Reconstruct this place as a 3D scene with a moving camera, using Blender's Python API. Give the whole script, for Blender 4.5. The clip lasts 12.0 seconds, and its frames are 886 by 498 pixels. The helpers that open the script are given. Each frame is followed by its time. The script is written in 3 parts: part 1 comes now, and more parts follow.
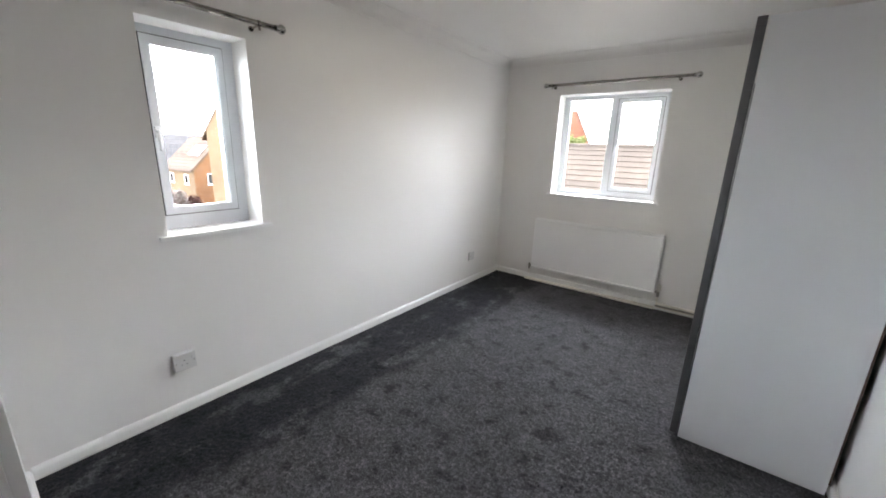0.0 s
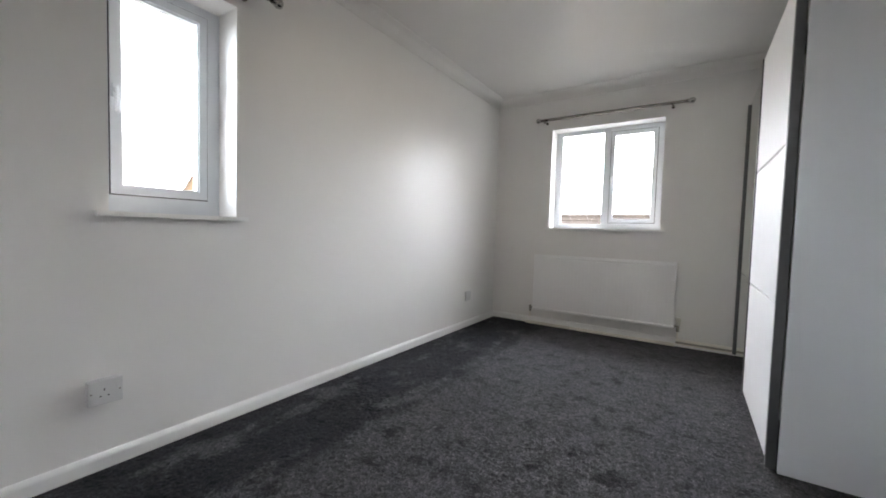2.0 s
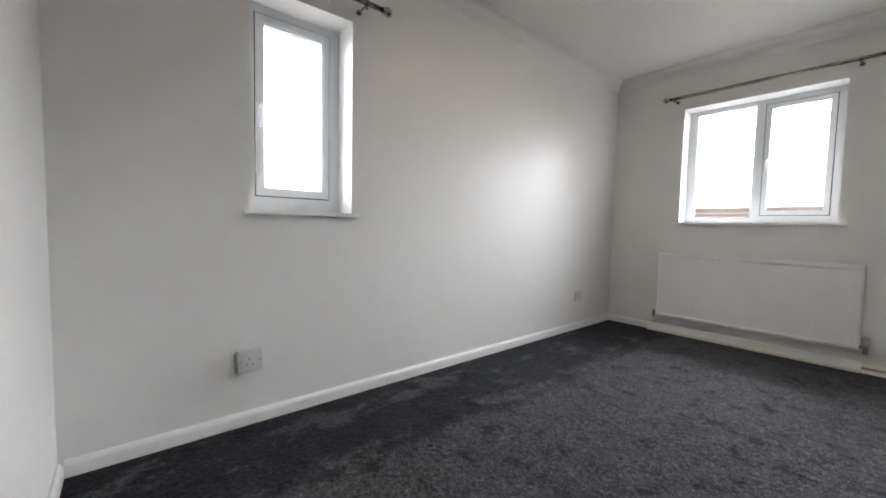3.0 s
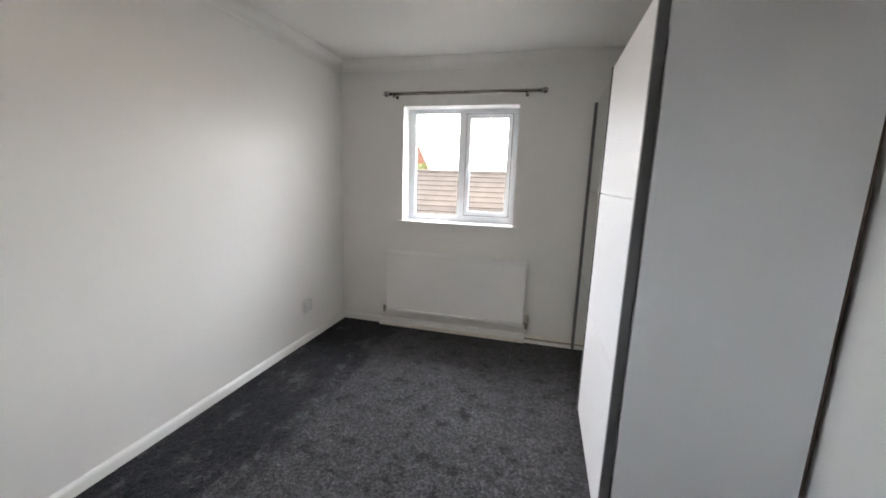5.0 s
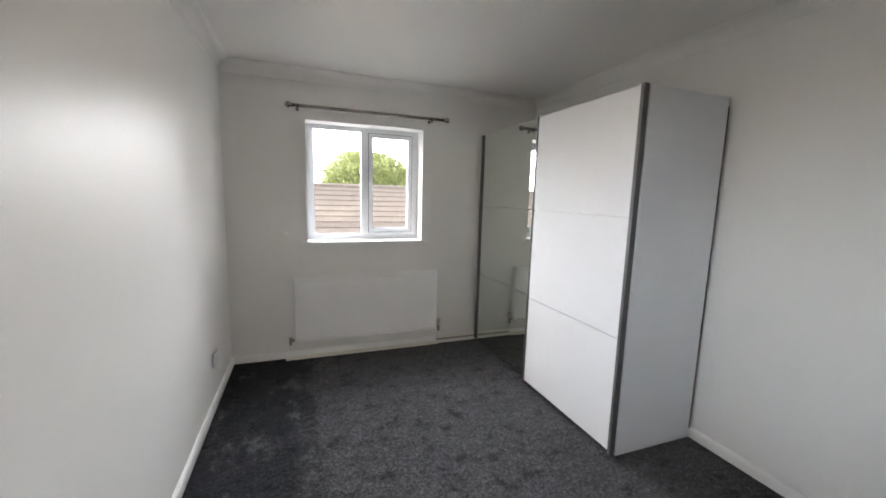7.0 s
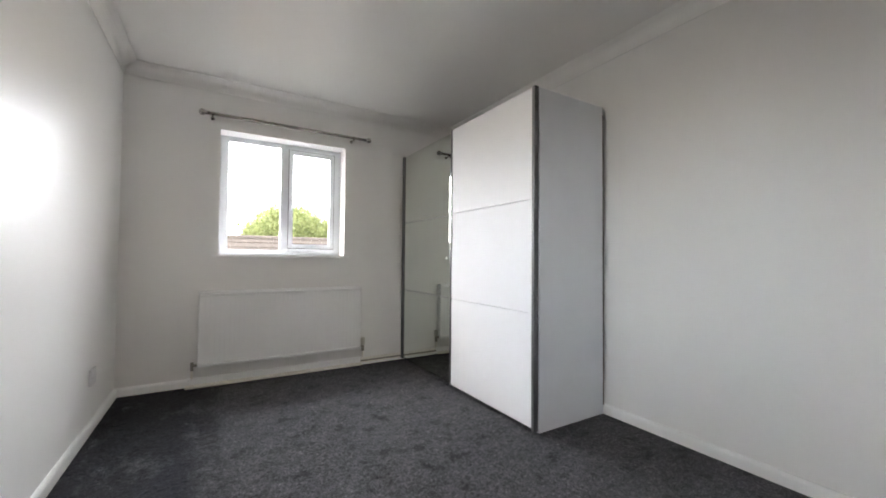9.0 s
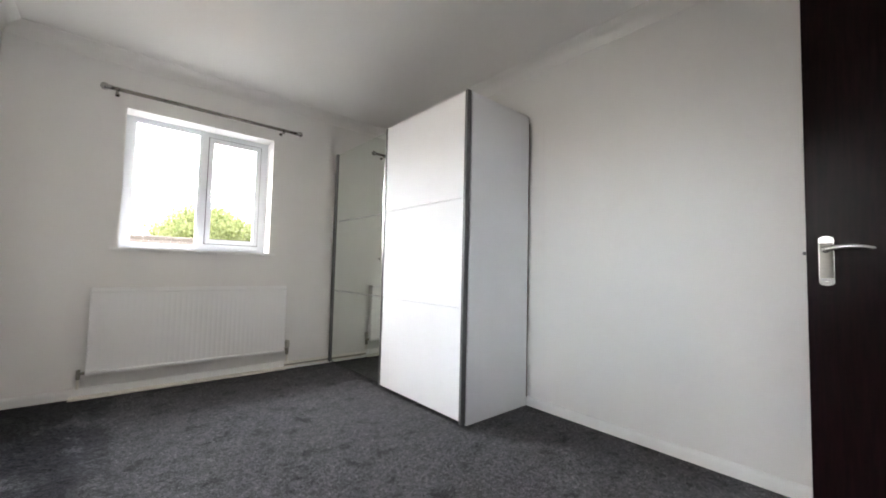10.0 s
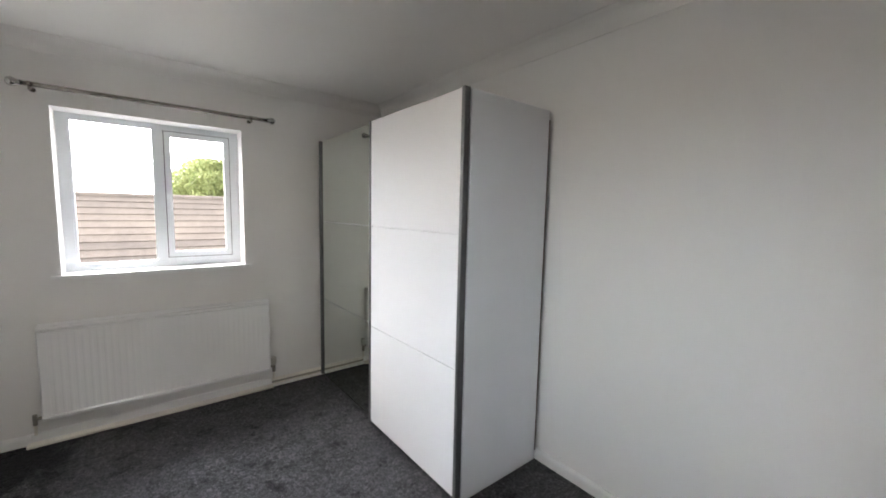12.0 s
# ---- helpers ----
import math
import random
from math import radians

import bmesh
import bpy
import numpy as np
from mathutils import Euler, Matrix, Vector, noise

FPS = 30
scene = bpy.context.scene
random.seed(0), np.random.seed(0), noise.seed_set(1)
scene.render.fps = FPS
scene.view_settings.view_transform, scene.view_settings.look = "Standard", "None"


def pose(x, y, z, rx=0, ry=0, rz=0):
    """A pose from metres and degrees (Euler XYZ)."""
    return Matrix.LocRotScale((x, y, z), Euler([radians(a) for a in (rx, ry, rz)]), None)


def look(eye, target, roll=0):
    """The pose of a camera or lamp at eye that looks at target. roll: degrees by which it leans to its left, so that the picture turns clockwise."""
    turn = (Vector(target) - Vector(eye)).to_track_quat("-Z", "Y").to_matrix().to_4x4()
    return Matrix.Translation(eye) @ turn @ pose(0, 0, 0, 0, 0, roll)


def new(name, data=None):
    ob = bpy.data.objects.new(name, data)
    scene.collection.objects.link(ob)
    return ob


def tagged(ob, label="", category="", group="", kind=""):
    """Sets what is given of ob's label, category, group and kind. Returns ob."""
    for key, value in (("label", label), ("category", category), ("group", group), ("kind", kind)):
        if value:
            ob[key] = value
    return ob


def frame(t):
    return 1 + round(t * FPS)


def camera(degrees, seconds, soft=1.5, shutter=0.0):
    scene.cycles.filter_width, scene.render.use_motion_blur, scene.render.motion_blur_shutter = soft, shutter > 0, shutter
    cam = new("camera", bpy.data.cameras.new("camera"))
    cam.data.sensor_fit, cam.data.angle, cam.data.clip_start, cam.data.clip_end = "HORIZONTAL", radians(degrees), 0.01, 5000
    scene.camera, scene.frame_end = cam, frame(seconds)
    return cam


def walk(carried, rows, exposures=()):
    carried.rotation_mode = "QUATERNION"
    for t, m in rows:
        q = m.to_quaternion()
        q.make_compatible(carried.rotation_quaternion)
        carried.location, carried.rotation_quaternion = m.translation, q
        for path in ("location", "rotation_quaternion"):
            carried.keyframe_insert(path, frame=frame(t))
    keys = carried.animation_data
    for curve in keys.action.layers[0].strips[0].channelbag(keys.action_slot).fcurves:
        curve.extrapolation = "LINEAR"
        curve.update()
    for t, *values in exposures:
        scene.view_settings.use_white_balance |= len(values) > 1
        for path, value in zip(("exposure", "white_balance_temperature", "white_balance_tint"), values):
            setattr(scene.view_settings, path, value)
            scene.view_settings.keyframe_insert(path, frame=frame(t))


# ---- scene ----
cam = camera(98.9, 12.0, 1.8)
PATH = [
    (0, (0.494, 0.497, 1.466), (-0.672, 2.039, 0.955), 1.7),
    (0.5, (0.389, 0.635, 1.488), (-0.627, 2.324, 1.148), 1.7),
    (1, (0.29, 0.677, 1.262), (-0.695, 2.41, 1.094), 1.7),
    (1.5, (0.226, 0.685, 0.962), (-0.754, 2.426, 0.858), 1.7),
    (2, (0.143, 0.626, 0.959), (-0.951, 2.297, 0.865), 1.6),
    (2.5, (0.157, 0.597, 0.945), (-1.303, 1.96, 0.835), 1.6),
    (2.7, (0.154, 0.629, 0.907), (-1.386, 1.901, 0.812), 1.4),
    (4.3, (0.344, 0.992, 1.402), (-0.771, 2.618, 1.067), 1.2),
    (4.5, (0.372, 1.08, 1.425), (-0.618, 2.781, 1.069), 1.4),
    (5, (0.147, 1.257, 1.403), (-0.348, 3.162, 1.047), 1.9),
    (5.5, (-0.262, 1.37, 1.43), (-0.296, 3.342, 1.097), 1.9),
    (6, (-0.65, 1.311, 1.422), (-0.41, 3.27, 1.101), 1.9),
    (6.5, (-0.981, 1.283, 1.427), (-0.529, 3.207, 1.115), 1.8),
    (7, (-1.155, 1.151, 1.439), (-0.465, 3.008, 1.166), 1.6),
    (7.5, (-1.258, 1.099, 1.489), (-0.308, 2.839, 1.225), 1.4),
    (7.7, (-1.206, 1.089, 1.456), (-0.239, 2.819, 1.187), 1.3),
    (9.3, (-1.129, 1.016, 0.956), (-0.060, 2.703, 1.066), 1.3),
    (9.5, (-1.125, 0.989, 0.945), (0.012, 2.63, 1.059), 1.3),
    (10, (-1.13, 1.031, 0.923), (0.175, 2.543, 1.03), 1.4),
    (10.5, (-1.203, 1.193, 0.951), (0.146, 2.667, 1.044), 1.4),
    (11, (-1.184, 1.3, 1.192), (0.142, 2.797, 1.235), 1.4),
    (11.5, (-1.028, 1.346, 1.388), (0.236, 2.892, 1.281), 1.3),
    (12, (-0.712, 1.333, 1.461), (0.523, 2.894, 1.267), 1.2),
]
EXPOSURE = [(0.0, 4.34, 6600, 13), (0.4, 4.25, 6600, 13), (1.0, 4.13, 6620, 13), (2.0, 4.0, 6620, 13), (2.7, 4.07, 6640, 13), (4.5, 4.05, 6720, 13), (5.2, 4.08, 6720, 13), (6.2, 3.95, 6720, 13), (7.7, 4.1, 6720, 13), (9.5, 4.32, 6720, 13), (10.0, 4.49, 6720, 13), (11.0, 4.29, 6720, 13), (12.0, 4.1, 6720, 13)]
walk(cam, [(t, look(eye, target, roll)) for t, eye, target, roll in PATH], EXPOSURE)

# ---- light ----
# soft overcast daylight: a pale, even sky with a broad weak sun behind the cloud
world = bpy.data.worlds.new("overcast_sky")
scene.world = world
world.use_nodes = True
wn = world.node_tree.nodes
wl = world.node_tree.links
sky = wn.new("ShaderNodeTexSky")
sky.sky_type = "NISHITA"
sky.sun_disc = False
sky.sun_elevation = radians(40)
sky.sun_rotation = radians(-58)
sky.air_density, sky.dust_density, sky.ozone_density = 1.0, 0.7, 1.0
grey = wn.new("ShaderNodeHueSaturation")
grey.inputs["Saturation"].default_value = 0.25
SKY = wn["Background"]
SKY.inputs["Strength"].default_value = 0.13
wl.new(sky.outputs["Color"], grey.inputs["Color"])
wl.new(grey.outputs["Color"], SKY.inputs["Color"])

sun_data = bpy.data.lights.new("sun", "SUN")
sun_data.energy, sun_data.angle, sun_data.color = 0.33, radians(50), (1.0, 0.96, 0.91)
sun = new("sun", sun_data)
sun.matrix_world = look((-6.0, 3.75, 5.95), (0, 0, 0))

# area lamps added out of doors, standing in for the bright sky beyond each window
for name, eye, target, w, h, power, tone in (("sky_fill_north", (-0.61, 12.0, 7.0), (-0.61, 4.6, 4.2), 11.0, 9.0, 395.0, (0.865, 0.935, 1.0)), ("sky_fill_west", (-5.0, -0.6, 2.45), (-1.8, 1.39, 1.7), 4.2, 1.2, 24.0, (0.73, 0.88, 1.0))):
    data = bpy.data.lights.new(name, "AREA")
    data.shape, data.size, data.size_y, data.energy, data.color = "RECTANGLE", w, h, power, tone
    new(name, data).matrix_world = look(eye, target)

# ---- materials ----


def material(name, colour, rough=0.5, metal=0.0, spec=0.5):
    m = bpy.data.materials.new(name)
    m.use_nodes = True
    b = m.node_tree.nodes["Principled BSDF"]
    b.inputs["Base Color"].default_value = (*colour, 1)
    b.inputs["Roughness"].default_value = rough
    b.inputs["Metallic"].default_value = metal
    b.inputs["Specular IOR Level"].default_value = spec
    return m, m.node_tree.nodes, m.node_tree.links, b


def coords(n, l, scale=(1, 1, 1), kind="Object"):
    tc = n.new("ShaderNodeTexCoord")
    mp = n.new("ShaderNodeMapping")
    mp.inputs["Scale"].default_value = scale
    l.new(tc.outputs[kind], mp.inputs["Vector"])
    return mp.outputs["Vector"]


def noise_tex(n, l, vec, scale, detail=4.0, rough=0.55):
    t = n.new("ShaderNodeTexNoise")
    t.inputs["Scale"].default_value = scale
    t.inputs["Detail"].default_value = detail
    t.inputs["Roughness"].default_value = rough
    l.new(vec, t.inputs["Vector"])
    return t.outputs["Fac"]


def ramp(n, l, fac, stops):
    r = n.new("ShaderNodeValToRGB")
    el = r.color_ramp.elements
    while len(el) < len(stops):
        el.new(0.5)
    for e, (p, c) in zip(el, stops):
        e.position = p
        e.color = (*c, 1) if len(c) == 3 else c
    l.new(fac, r.inputs["Fac"])
    return r.outputs["Color"]


def mix(n, l, fac, a, b, mode="MIX"):
    m = n.new("ShaderNodeMix")
    m.data_type = "RGBA"
    m.blend_type = mode
    for value, name in ((fac, 0), (a, 6), (b, 7)):
        if isinstance(value, (int, float)):
            m.inputs[name].default_value = value
        elif isinstance(value, tuple):
            m.inputs[name].default_value = (*value, 1)
        else:
            l.new(value, m.inputs[name])
    return m.outputs[2]


def bump(n, l, b, height, strength, distance):
    u = n.new("ShaderNodeBump")
    u.inputs["Strength"].default_value = strength
    u.inputs["Distance"].default_value = distance
    l.new(height, u.inputs["Height"])
    l.new(u.outputs["Normal"], b.inputs["Normal"])


def painted(name, colour, rough, spec, blotch=0.03, grain=220.0, relief=0.0006, wavy=0.0):
    """Rolled or brushed paint: slight tone drift, fine stipple and uneven sheen."""
    m, n, l, b = material(name, colour, rough, 0.0, spec)
    v = coords(n, l)
    big = noise_tex(n, l, v, 1.3, 3)
    dark = tuple(c * (1 - 2 * blotch) for c in colour)
    l.new(ramp(n, l, big, [(0.3, dark), (0.7, colour)]), b.inputs["Base Color"])
    mid = noise_tex(n, l, v, 7.0, 4)
    mr = n.new("ShaderNodeMapRange")
    mr.inputs["To Min"].default_value, mr.inputs["To Max"].default_value = max(rough - 0.03, 0.27), rough + 0.06
    l.new(mid, mr.inputs["Value"])
    l.new(mr.outputs["Result"], b.inputs["Roughness"])
    fine = noise_tex(n, l, v, grain, 3)
    if wavy:
        wide = noise_tex(n, l, v, 2.2, 2)
        add = n.new("ShaderNodeMath")
        add.operation = "MULTIPLY_ADD"
        add.inputs[1].default_value = wavy
        l.new(wide, add.inputs[0])
        l.new(fine, add.inputs[2])
        fine = add.outputs[0]
    bump(n, l, b, fine, 0.5, relief)
    return m


WALL = painted("wall_paint", (0.83, 0.815, 0.792), 0.385, 0.48, 0.012, 180, 0.0005, 3.0)
CEIL = painted("ceiling_paint", (0.79, 0.772, 0.742), 0.29, 1.0, 0.012, 140, 0.0006, 3.0)
TRIM = painted("trim_gloss_paint", (0.88, 0.875, 0.86), 0.3, 0.5, 0.02, 60, 0.0004)
CREAM = painted("old_cream_paint", (0.84, 0.80, 0.72), 0.38, 0.5, 0.05, 50, 0.0006)
UPVC = painted("white_upvc", (0.77, 0.795, 0.825), 0.28, 0.5, 0.01, 30, 0.0001)
RAD = painted("radiator_enamel", (0.90, 0.895, 0.89), 0.29, 0.5, 0.015, 40, 0.0002)
PLASTIC = painted("white_plastic", (0.66, 0.655, 0.645), 0.3, 0.5, 0.01, 60, 0.0001)
GLOSS = painted("white_wardrobe_lacquer", (0.80, 0.80, 0.81), 0.55, 0.18, 0.008, 40, 0.0001)
CARCASS = painted("white_melamine", (0.80, 0.805, 0.82), 0.42, 0.45, 0.012, 320, 0.0002)
# near-black for the wardrobe's foot: the recess's shade put into the colour
DARK = painted("recess_shade_black", (0.03, 0.028, 0.027), 0.6, 0.3, 0.1)
HARDBOARD = painted("brown_hardboard", (0.10, 0.06, 0.045), 0.7, 0.3, 0.1)
HOLE = painted("socket_hole", (0.015, 0.015, 0.015), 0.5, 0.3, 0.1)
SEAL = painted("grey_rubber_seal", (0.045, 0.047, 0.05), 0.6, 0.3, 0.1)


def brushed(name, colour, rough, metal=1.0, stretch=(60, 60, 2)):
    m, n, l, b = material(name, colour, rough, metal)
    v = coords(n, l, stretch)
    f = noise_tex(n, l, v, 8, 5)
    l.new(ramp(n, l, f, [(0.25, tuple(c * 0.8 for c in colour)), (0.75, colour)]), b.inputs["Base Color"])
    mr = n.new("ShaderNodeMapRange")
    mr.inputs["To Min"].default_value, mr.inputs["To Max"].default_value = rough * 0.8, rough * 1.25
    l.new(f, mr.inputs["Value"])
    l.new(mr.outputs["Result"], b.inputs["Roughness"])
    return m


ALU = brushed("grey_aluminium", (0.17, 0.17, 0.175), 0.42, 0.55)
PLATE = brushed("satin_plate_metal", (0.34, 0.325, 0.30), 0.42, 1.0, (4, 4, 60))
PLATE_RIM = brushed("polished_plate_rim", (0.27, 0.265, 0.26), 0.24, 1.0, (20, 20, 20))
NICKEL = brushed("satin_nickel", (0.36, 0.335, 0.31), 0.17, 1.0, (30, 30, 30))
CHROME = brushed("chrome", (0.52, 0.51, 0.50), 0.16, 1.0, (20, 20, 20))
SILVER = painted("silver_grey_plastic", (0.56, 0.54, 0.48), 0.35, 0.5, 0.03)
BRASSY = brushed("dull_valve_metal", (0.36, 0.34, 0.30), 0.35, 1.0, (20, 20, 20))

# dark stained wood of the door
DOORWOOD, n, l, b = material("dark_mahogany_veneer", (0.012, 0.005, 0.006), 0.30, 0.0, 0.07)
v = coords(n, l, (14, 14, 1.2))
f = noise_tex(n, l, v, 6, 6, 0.6)
l.new(ramp(n, l, f, [(0.3, (0.005, 0.0025, 0.003)), (0.75, (0.014, 0.0048, 0.0058))]), b.inputs["Base Color"])
bump(n, l, b, f, 0.25, 0.0006)

# charcoal twist-pile carpet: flecked yarn, trodden dents, and a band along the west wall where the pile lies the other
# way, its darker shading put into the colour
CARPET, n, l, b = material("charcoal_carpet", (0.05, 0.05, 0.055), 0.95, 0.0, 0.1)
v = coords(n, l)
tuft = noise_tex(n, l, v, 170, 3, 0.7)
fleck = noise_tex(n, l, v, 48, 4, 0.7)
trod = noise_tex(n, l, coords(n, l, (0.95, 1.1, 1)), 8.0, 5, 0.64)
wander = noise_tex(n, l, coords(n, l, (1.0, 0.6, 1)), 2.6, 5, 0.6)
c1 = ramp(n, l, tuft, [(0.34, (0.028, 0.028, 0.031)), (0.52, (0.064, 0.0632, 0.0685)), (0.68, (0.150, 0.1475, 0.156))])
c2 = ramp(n, l, fleck, [(0.36, (0.60, 0.60, 0.61)), (0.5, (0.95, 0.95, 0.95)), (0.64, (1.46, 1.455, 1.46))])
c3 = ramp(n, l, trod, [(0.37, (0.42, 0.42, 0.44)), (0.415, (0.84, 0.84, 0.845)), (0.53, (1.0, 1.0, 1.0)), (0.66, (1.12, 1.118, 1.115))])
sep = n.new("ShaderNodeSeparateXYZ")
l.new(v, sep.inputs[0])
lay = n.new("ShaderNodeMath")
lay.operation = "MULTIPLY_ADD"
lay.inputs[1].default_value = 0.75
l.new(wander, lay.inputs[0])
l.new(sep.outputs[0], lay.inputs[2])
# mask for the turned pile's shading, painted into the carpet colour
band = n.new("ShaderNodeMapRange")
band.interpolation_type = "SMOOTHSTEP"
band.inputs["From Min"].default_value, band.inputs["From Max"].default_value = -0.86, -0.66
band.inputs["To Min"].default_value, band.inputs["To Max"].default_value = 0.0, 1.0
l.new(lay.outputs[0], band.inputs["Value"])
c = mix(n, l, 1.0, c1, c2, "MULTIPLY")
c = mix(n, l, 1.0, c, c3, "MULTIPLY")
clump = noise_tex(n, l, v, 17, 5, 0.7)
c = mix(n, l, 1.0, c, ramp(n, l, clump, [(0.35, (0.86, 0.86, 0.86)), (0.5, (1.0, 1.0, 1.0)), (0.65, (1.14, 1.14, 1.135))]), "MULTIPLY")
# brushed arcs of lifted pile cross the dark band, left out of its painted shading
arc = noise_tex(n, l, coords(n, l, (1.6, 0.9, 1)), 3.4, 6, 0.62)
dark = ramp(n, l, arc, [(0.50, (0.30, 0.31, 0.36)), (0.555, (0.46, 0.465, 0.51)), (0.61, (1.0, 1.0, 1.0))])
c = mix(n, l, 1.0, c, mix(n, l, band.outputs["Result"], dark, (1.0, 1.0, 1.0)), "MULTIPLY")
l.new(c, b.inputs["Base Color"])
b.inputs["Sheen Weight"].default_value = 0.12
b.inputs["Sheen Roughness"].default_value = 0.6
b.inputs["Sheen Tint"].default_value = (0.5, 0.5, 0.5, 1)
bump(n, l, b, tuft, 0.6, 0.006)

# window glass
GLASS, n, l, b = material("window_glass", (0.985, 0.985, 0.985), 0.0)
b.inputs["Transmission Weight"].default_value = 1.0
b.inputs["IOR"].default_value = 1.12

MIRROR, n, l, b = material("mirror_silver", (0.73, 0.765, 0.725), 0.015, 1.0)
CRYSTAL, n, l, b = material("cut_crystal", (0.97, 0.97, 0.97), 0.02)
b.inputs["Transmission Weight"].default_value = 1.0
b.inputs["IOR"].default_value = 1.5

LENS, n, l, b = material("lit_spot_lens", (1, 0.95, 0.85), 0.3)
b.inputs["Emission Color"].default_value = (1.0, 0.90, 0.75, 1)
b.inputs["Emission Strength"].default_value = 12.0


def brickwork(name, a, b2, mortar, course=0.075, length=0.225):
    m, n, l, b = material(name, a, 0.85, 0.0, 0.25)
    v = coords(n, l)
    sep = n.new("ShaderNodeSeparateXYZ")
    l.new(v, sep.inputs[0])
    add = n.new("ShaderNodeMath")
    l.new(sep.outputs[0], add.inputs[0])
    l.new(sep.outputs[1], add.inputs[1])
    com = n.new("ShaderNodeCombineXYZ")
    l.new(add.outputs[0], com.inputs[0])
    l.new(sep.outputs[2], com.inputs[1])
    t = n.new("ShaderNodeTexBrick")
    t.inputs["Scale"].default_value = 1.0
    t.inputs["Brick Width"].default_value, t.inputs["Row Height"].default_value = length, course
    t.inputs["Mortar Size"].default_value = 0.008
    t.inputs["Color1"].default_value, t.inputs["Color2"].default_value = (*a, 1), (*b2, 1)
    t.inputs["Mortar"].default_value = (*mortar, 1)
    l.new(com.outputs[0], t.inputs["Vector"])
    big = noise_tex(n, l, v, 0.6, 4)
    c = mix(n, l, 1.0, t.outputs["Color"], ramp(n, l, big, [(0.3, (0.78, 0.76, 0.75)), (0.7, (1.1, 1.08, 1.05))]), "MULTIPLY")
    l.new(c, b.inputs["Base Color"])
    bump(n, l, b, t.outputs["Fac"], 0.4, -0.006)
    return m


RED_BRICK = brickwork("orange_red_brick", (0.26, 0.095, 0.052), (0.23, 0.080, 0.045), (0.22, 0.18, 0.15))
ORANGE_BRICK = brickwork("light_orange_brick", (0.25, 0.125, 0.055), (0.22, 0.105, 0.046), (0.23, 0.18, 0.13))
BUFF_BRICK = brickwork("buff_brick", (0.24, 0.165, 0.095), (0.21, 0.14, 0.08), (0.23, 0.20, 0.16))


def weathered(name, a, b2, scale, rough=0.85):
    m, n, l, b = material(name, a, rough, 0.0, 0.1)
    v = coords(n, l)
    fine = noise_tex(n, l, v, scale, 6, 0.65)
    big = noise_tex(n, l, v, scale * 0.12, 4)
    oi = n.new("ShaderNodeObjectInfo")
    c = ramp(n, l, fine, [(0.28, b2), (0.72, a)])
    c = mix(n, l, 1.0, c, ramp(n, l, big, [(0.3, (0.82, 0.82, 0.83)), (0.7, (1.1, 1.09, 1.07))]), "MULTIPLY")
    c = mix(n, l, 1.0, c, ramp(n, l, oi.outputs["Random"], [(0.0, (0.86, 0.86, 0.87)), (1.0, (1.12, 1.10, 1.08))]), "MULTIPLY")
    l.new(c, b.inputs["Base Color"])
    bump(n, l, b, fine, 0.4, 0.01)
    return m


TILE = weathered("weathered_concrete_tile", (0.125, 0.107, 0.091), (0.095, 0.081, 0.069), 6)
SLATE = weathered("grey_slate", (0.125, 0.125, 0.127), (0.098, 0.098, 0.10), 5)
TANROOF = weathered("brown_roof_tile", (0.18, 0.14, 0.112), (0.135, 0.106, 0.086), 5)
GRASS = weathered("grass_and_gravel", (0.17, 0.165, 0.14), (0.10, 0.10, 0.08), 0.8)
BARK = weathered("tree_bark", (0.12, 0.09, 0.065), (0.06, 0.045, 0.035), 6)
PVC_OUT = painted("white_house_window", (0.75, 0.75, 0.75), 0.4, 0.5, 0.02)
DARKGLASS, n, l, b = material("house_window_glass", (0.05, 0.055, 0.06), 0.08)



def foliage(name, a, b2, c2):
    m, n, l, b = material(name, b2, 0.5, 0.0, 0.3)
    geo = n.new("ShaderNodeNewGeometry")
    lc = ramp(n, l, geo.outputs["Random Per Island"], [(0.0, a), (0.5, b2), (1.0, c2)])
    l.new(lc, b.inputs["Base Color"])
    thin = n.new("ShaderNodeBsdfTranslucent")
    l.new(lc, thin.inputs["Color"])
    both = n.new("ShaderNodeMixShader")
    both.inputs[0].default_value = 0.45
    l.new(b.outputs[0], both.inputs[1])
    l.new(thin.outputs[0], both.inputs[2])
    l.new(both.outputs[0], n["Material Output"].inputs["Surface"])
    return m


LEAF = foliage("spring_leaf", (0.13, 0.16, 0.055), (0.22, 0.25, 0.095), (0.31, 0.335, 0.15))
RED_LEAF = foliage("dark_red_leaf", (0.05, 0.02, 0.018), (0.075, 0.03, 0.025), (0.11, 0.05, 0.04))
BLOSSOM = foliage("pale_blossom", (0.16, 0.13, 0.10), (0.26, 0.22, 0.20), (0.36, 0.33, 0.31))

# ---- building helpers ----


def link(name, bm, mat, parent=None, label="", smooth=False):
    me = bpy.data.meshes.new(name)
    bmesh.ops.recalc_face_normals(bm, faces=bm.faces)
    bm.to_mesh(me)
    bm.free()
    me.materials.append(mat)
    if smooth:
        for p in me.polygons:
            p.use_smooth = True
    ob = new(name, me)
    if parent is not None:
        ob.parent = parent
    if label:
        ob["label"] = label
    return ob


def part(name, bm, mat, parent, label="", smooth=False):
    """One mesh under a thing or part. Meshes are modelled in the world's coordinates, and things stand at the origin of their Empty."""
    ob = link(name, bm, mat, None, label, smooth)
    base = parent.matrix_world.translation if parent.parent is None else parent.parent.matrix_world.translation + parent.location
    ob.parent = parent
    ob.location = -base
    return ob


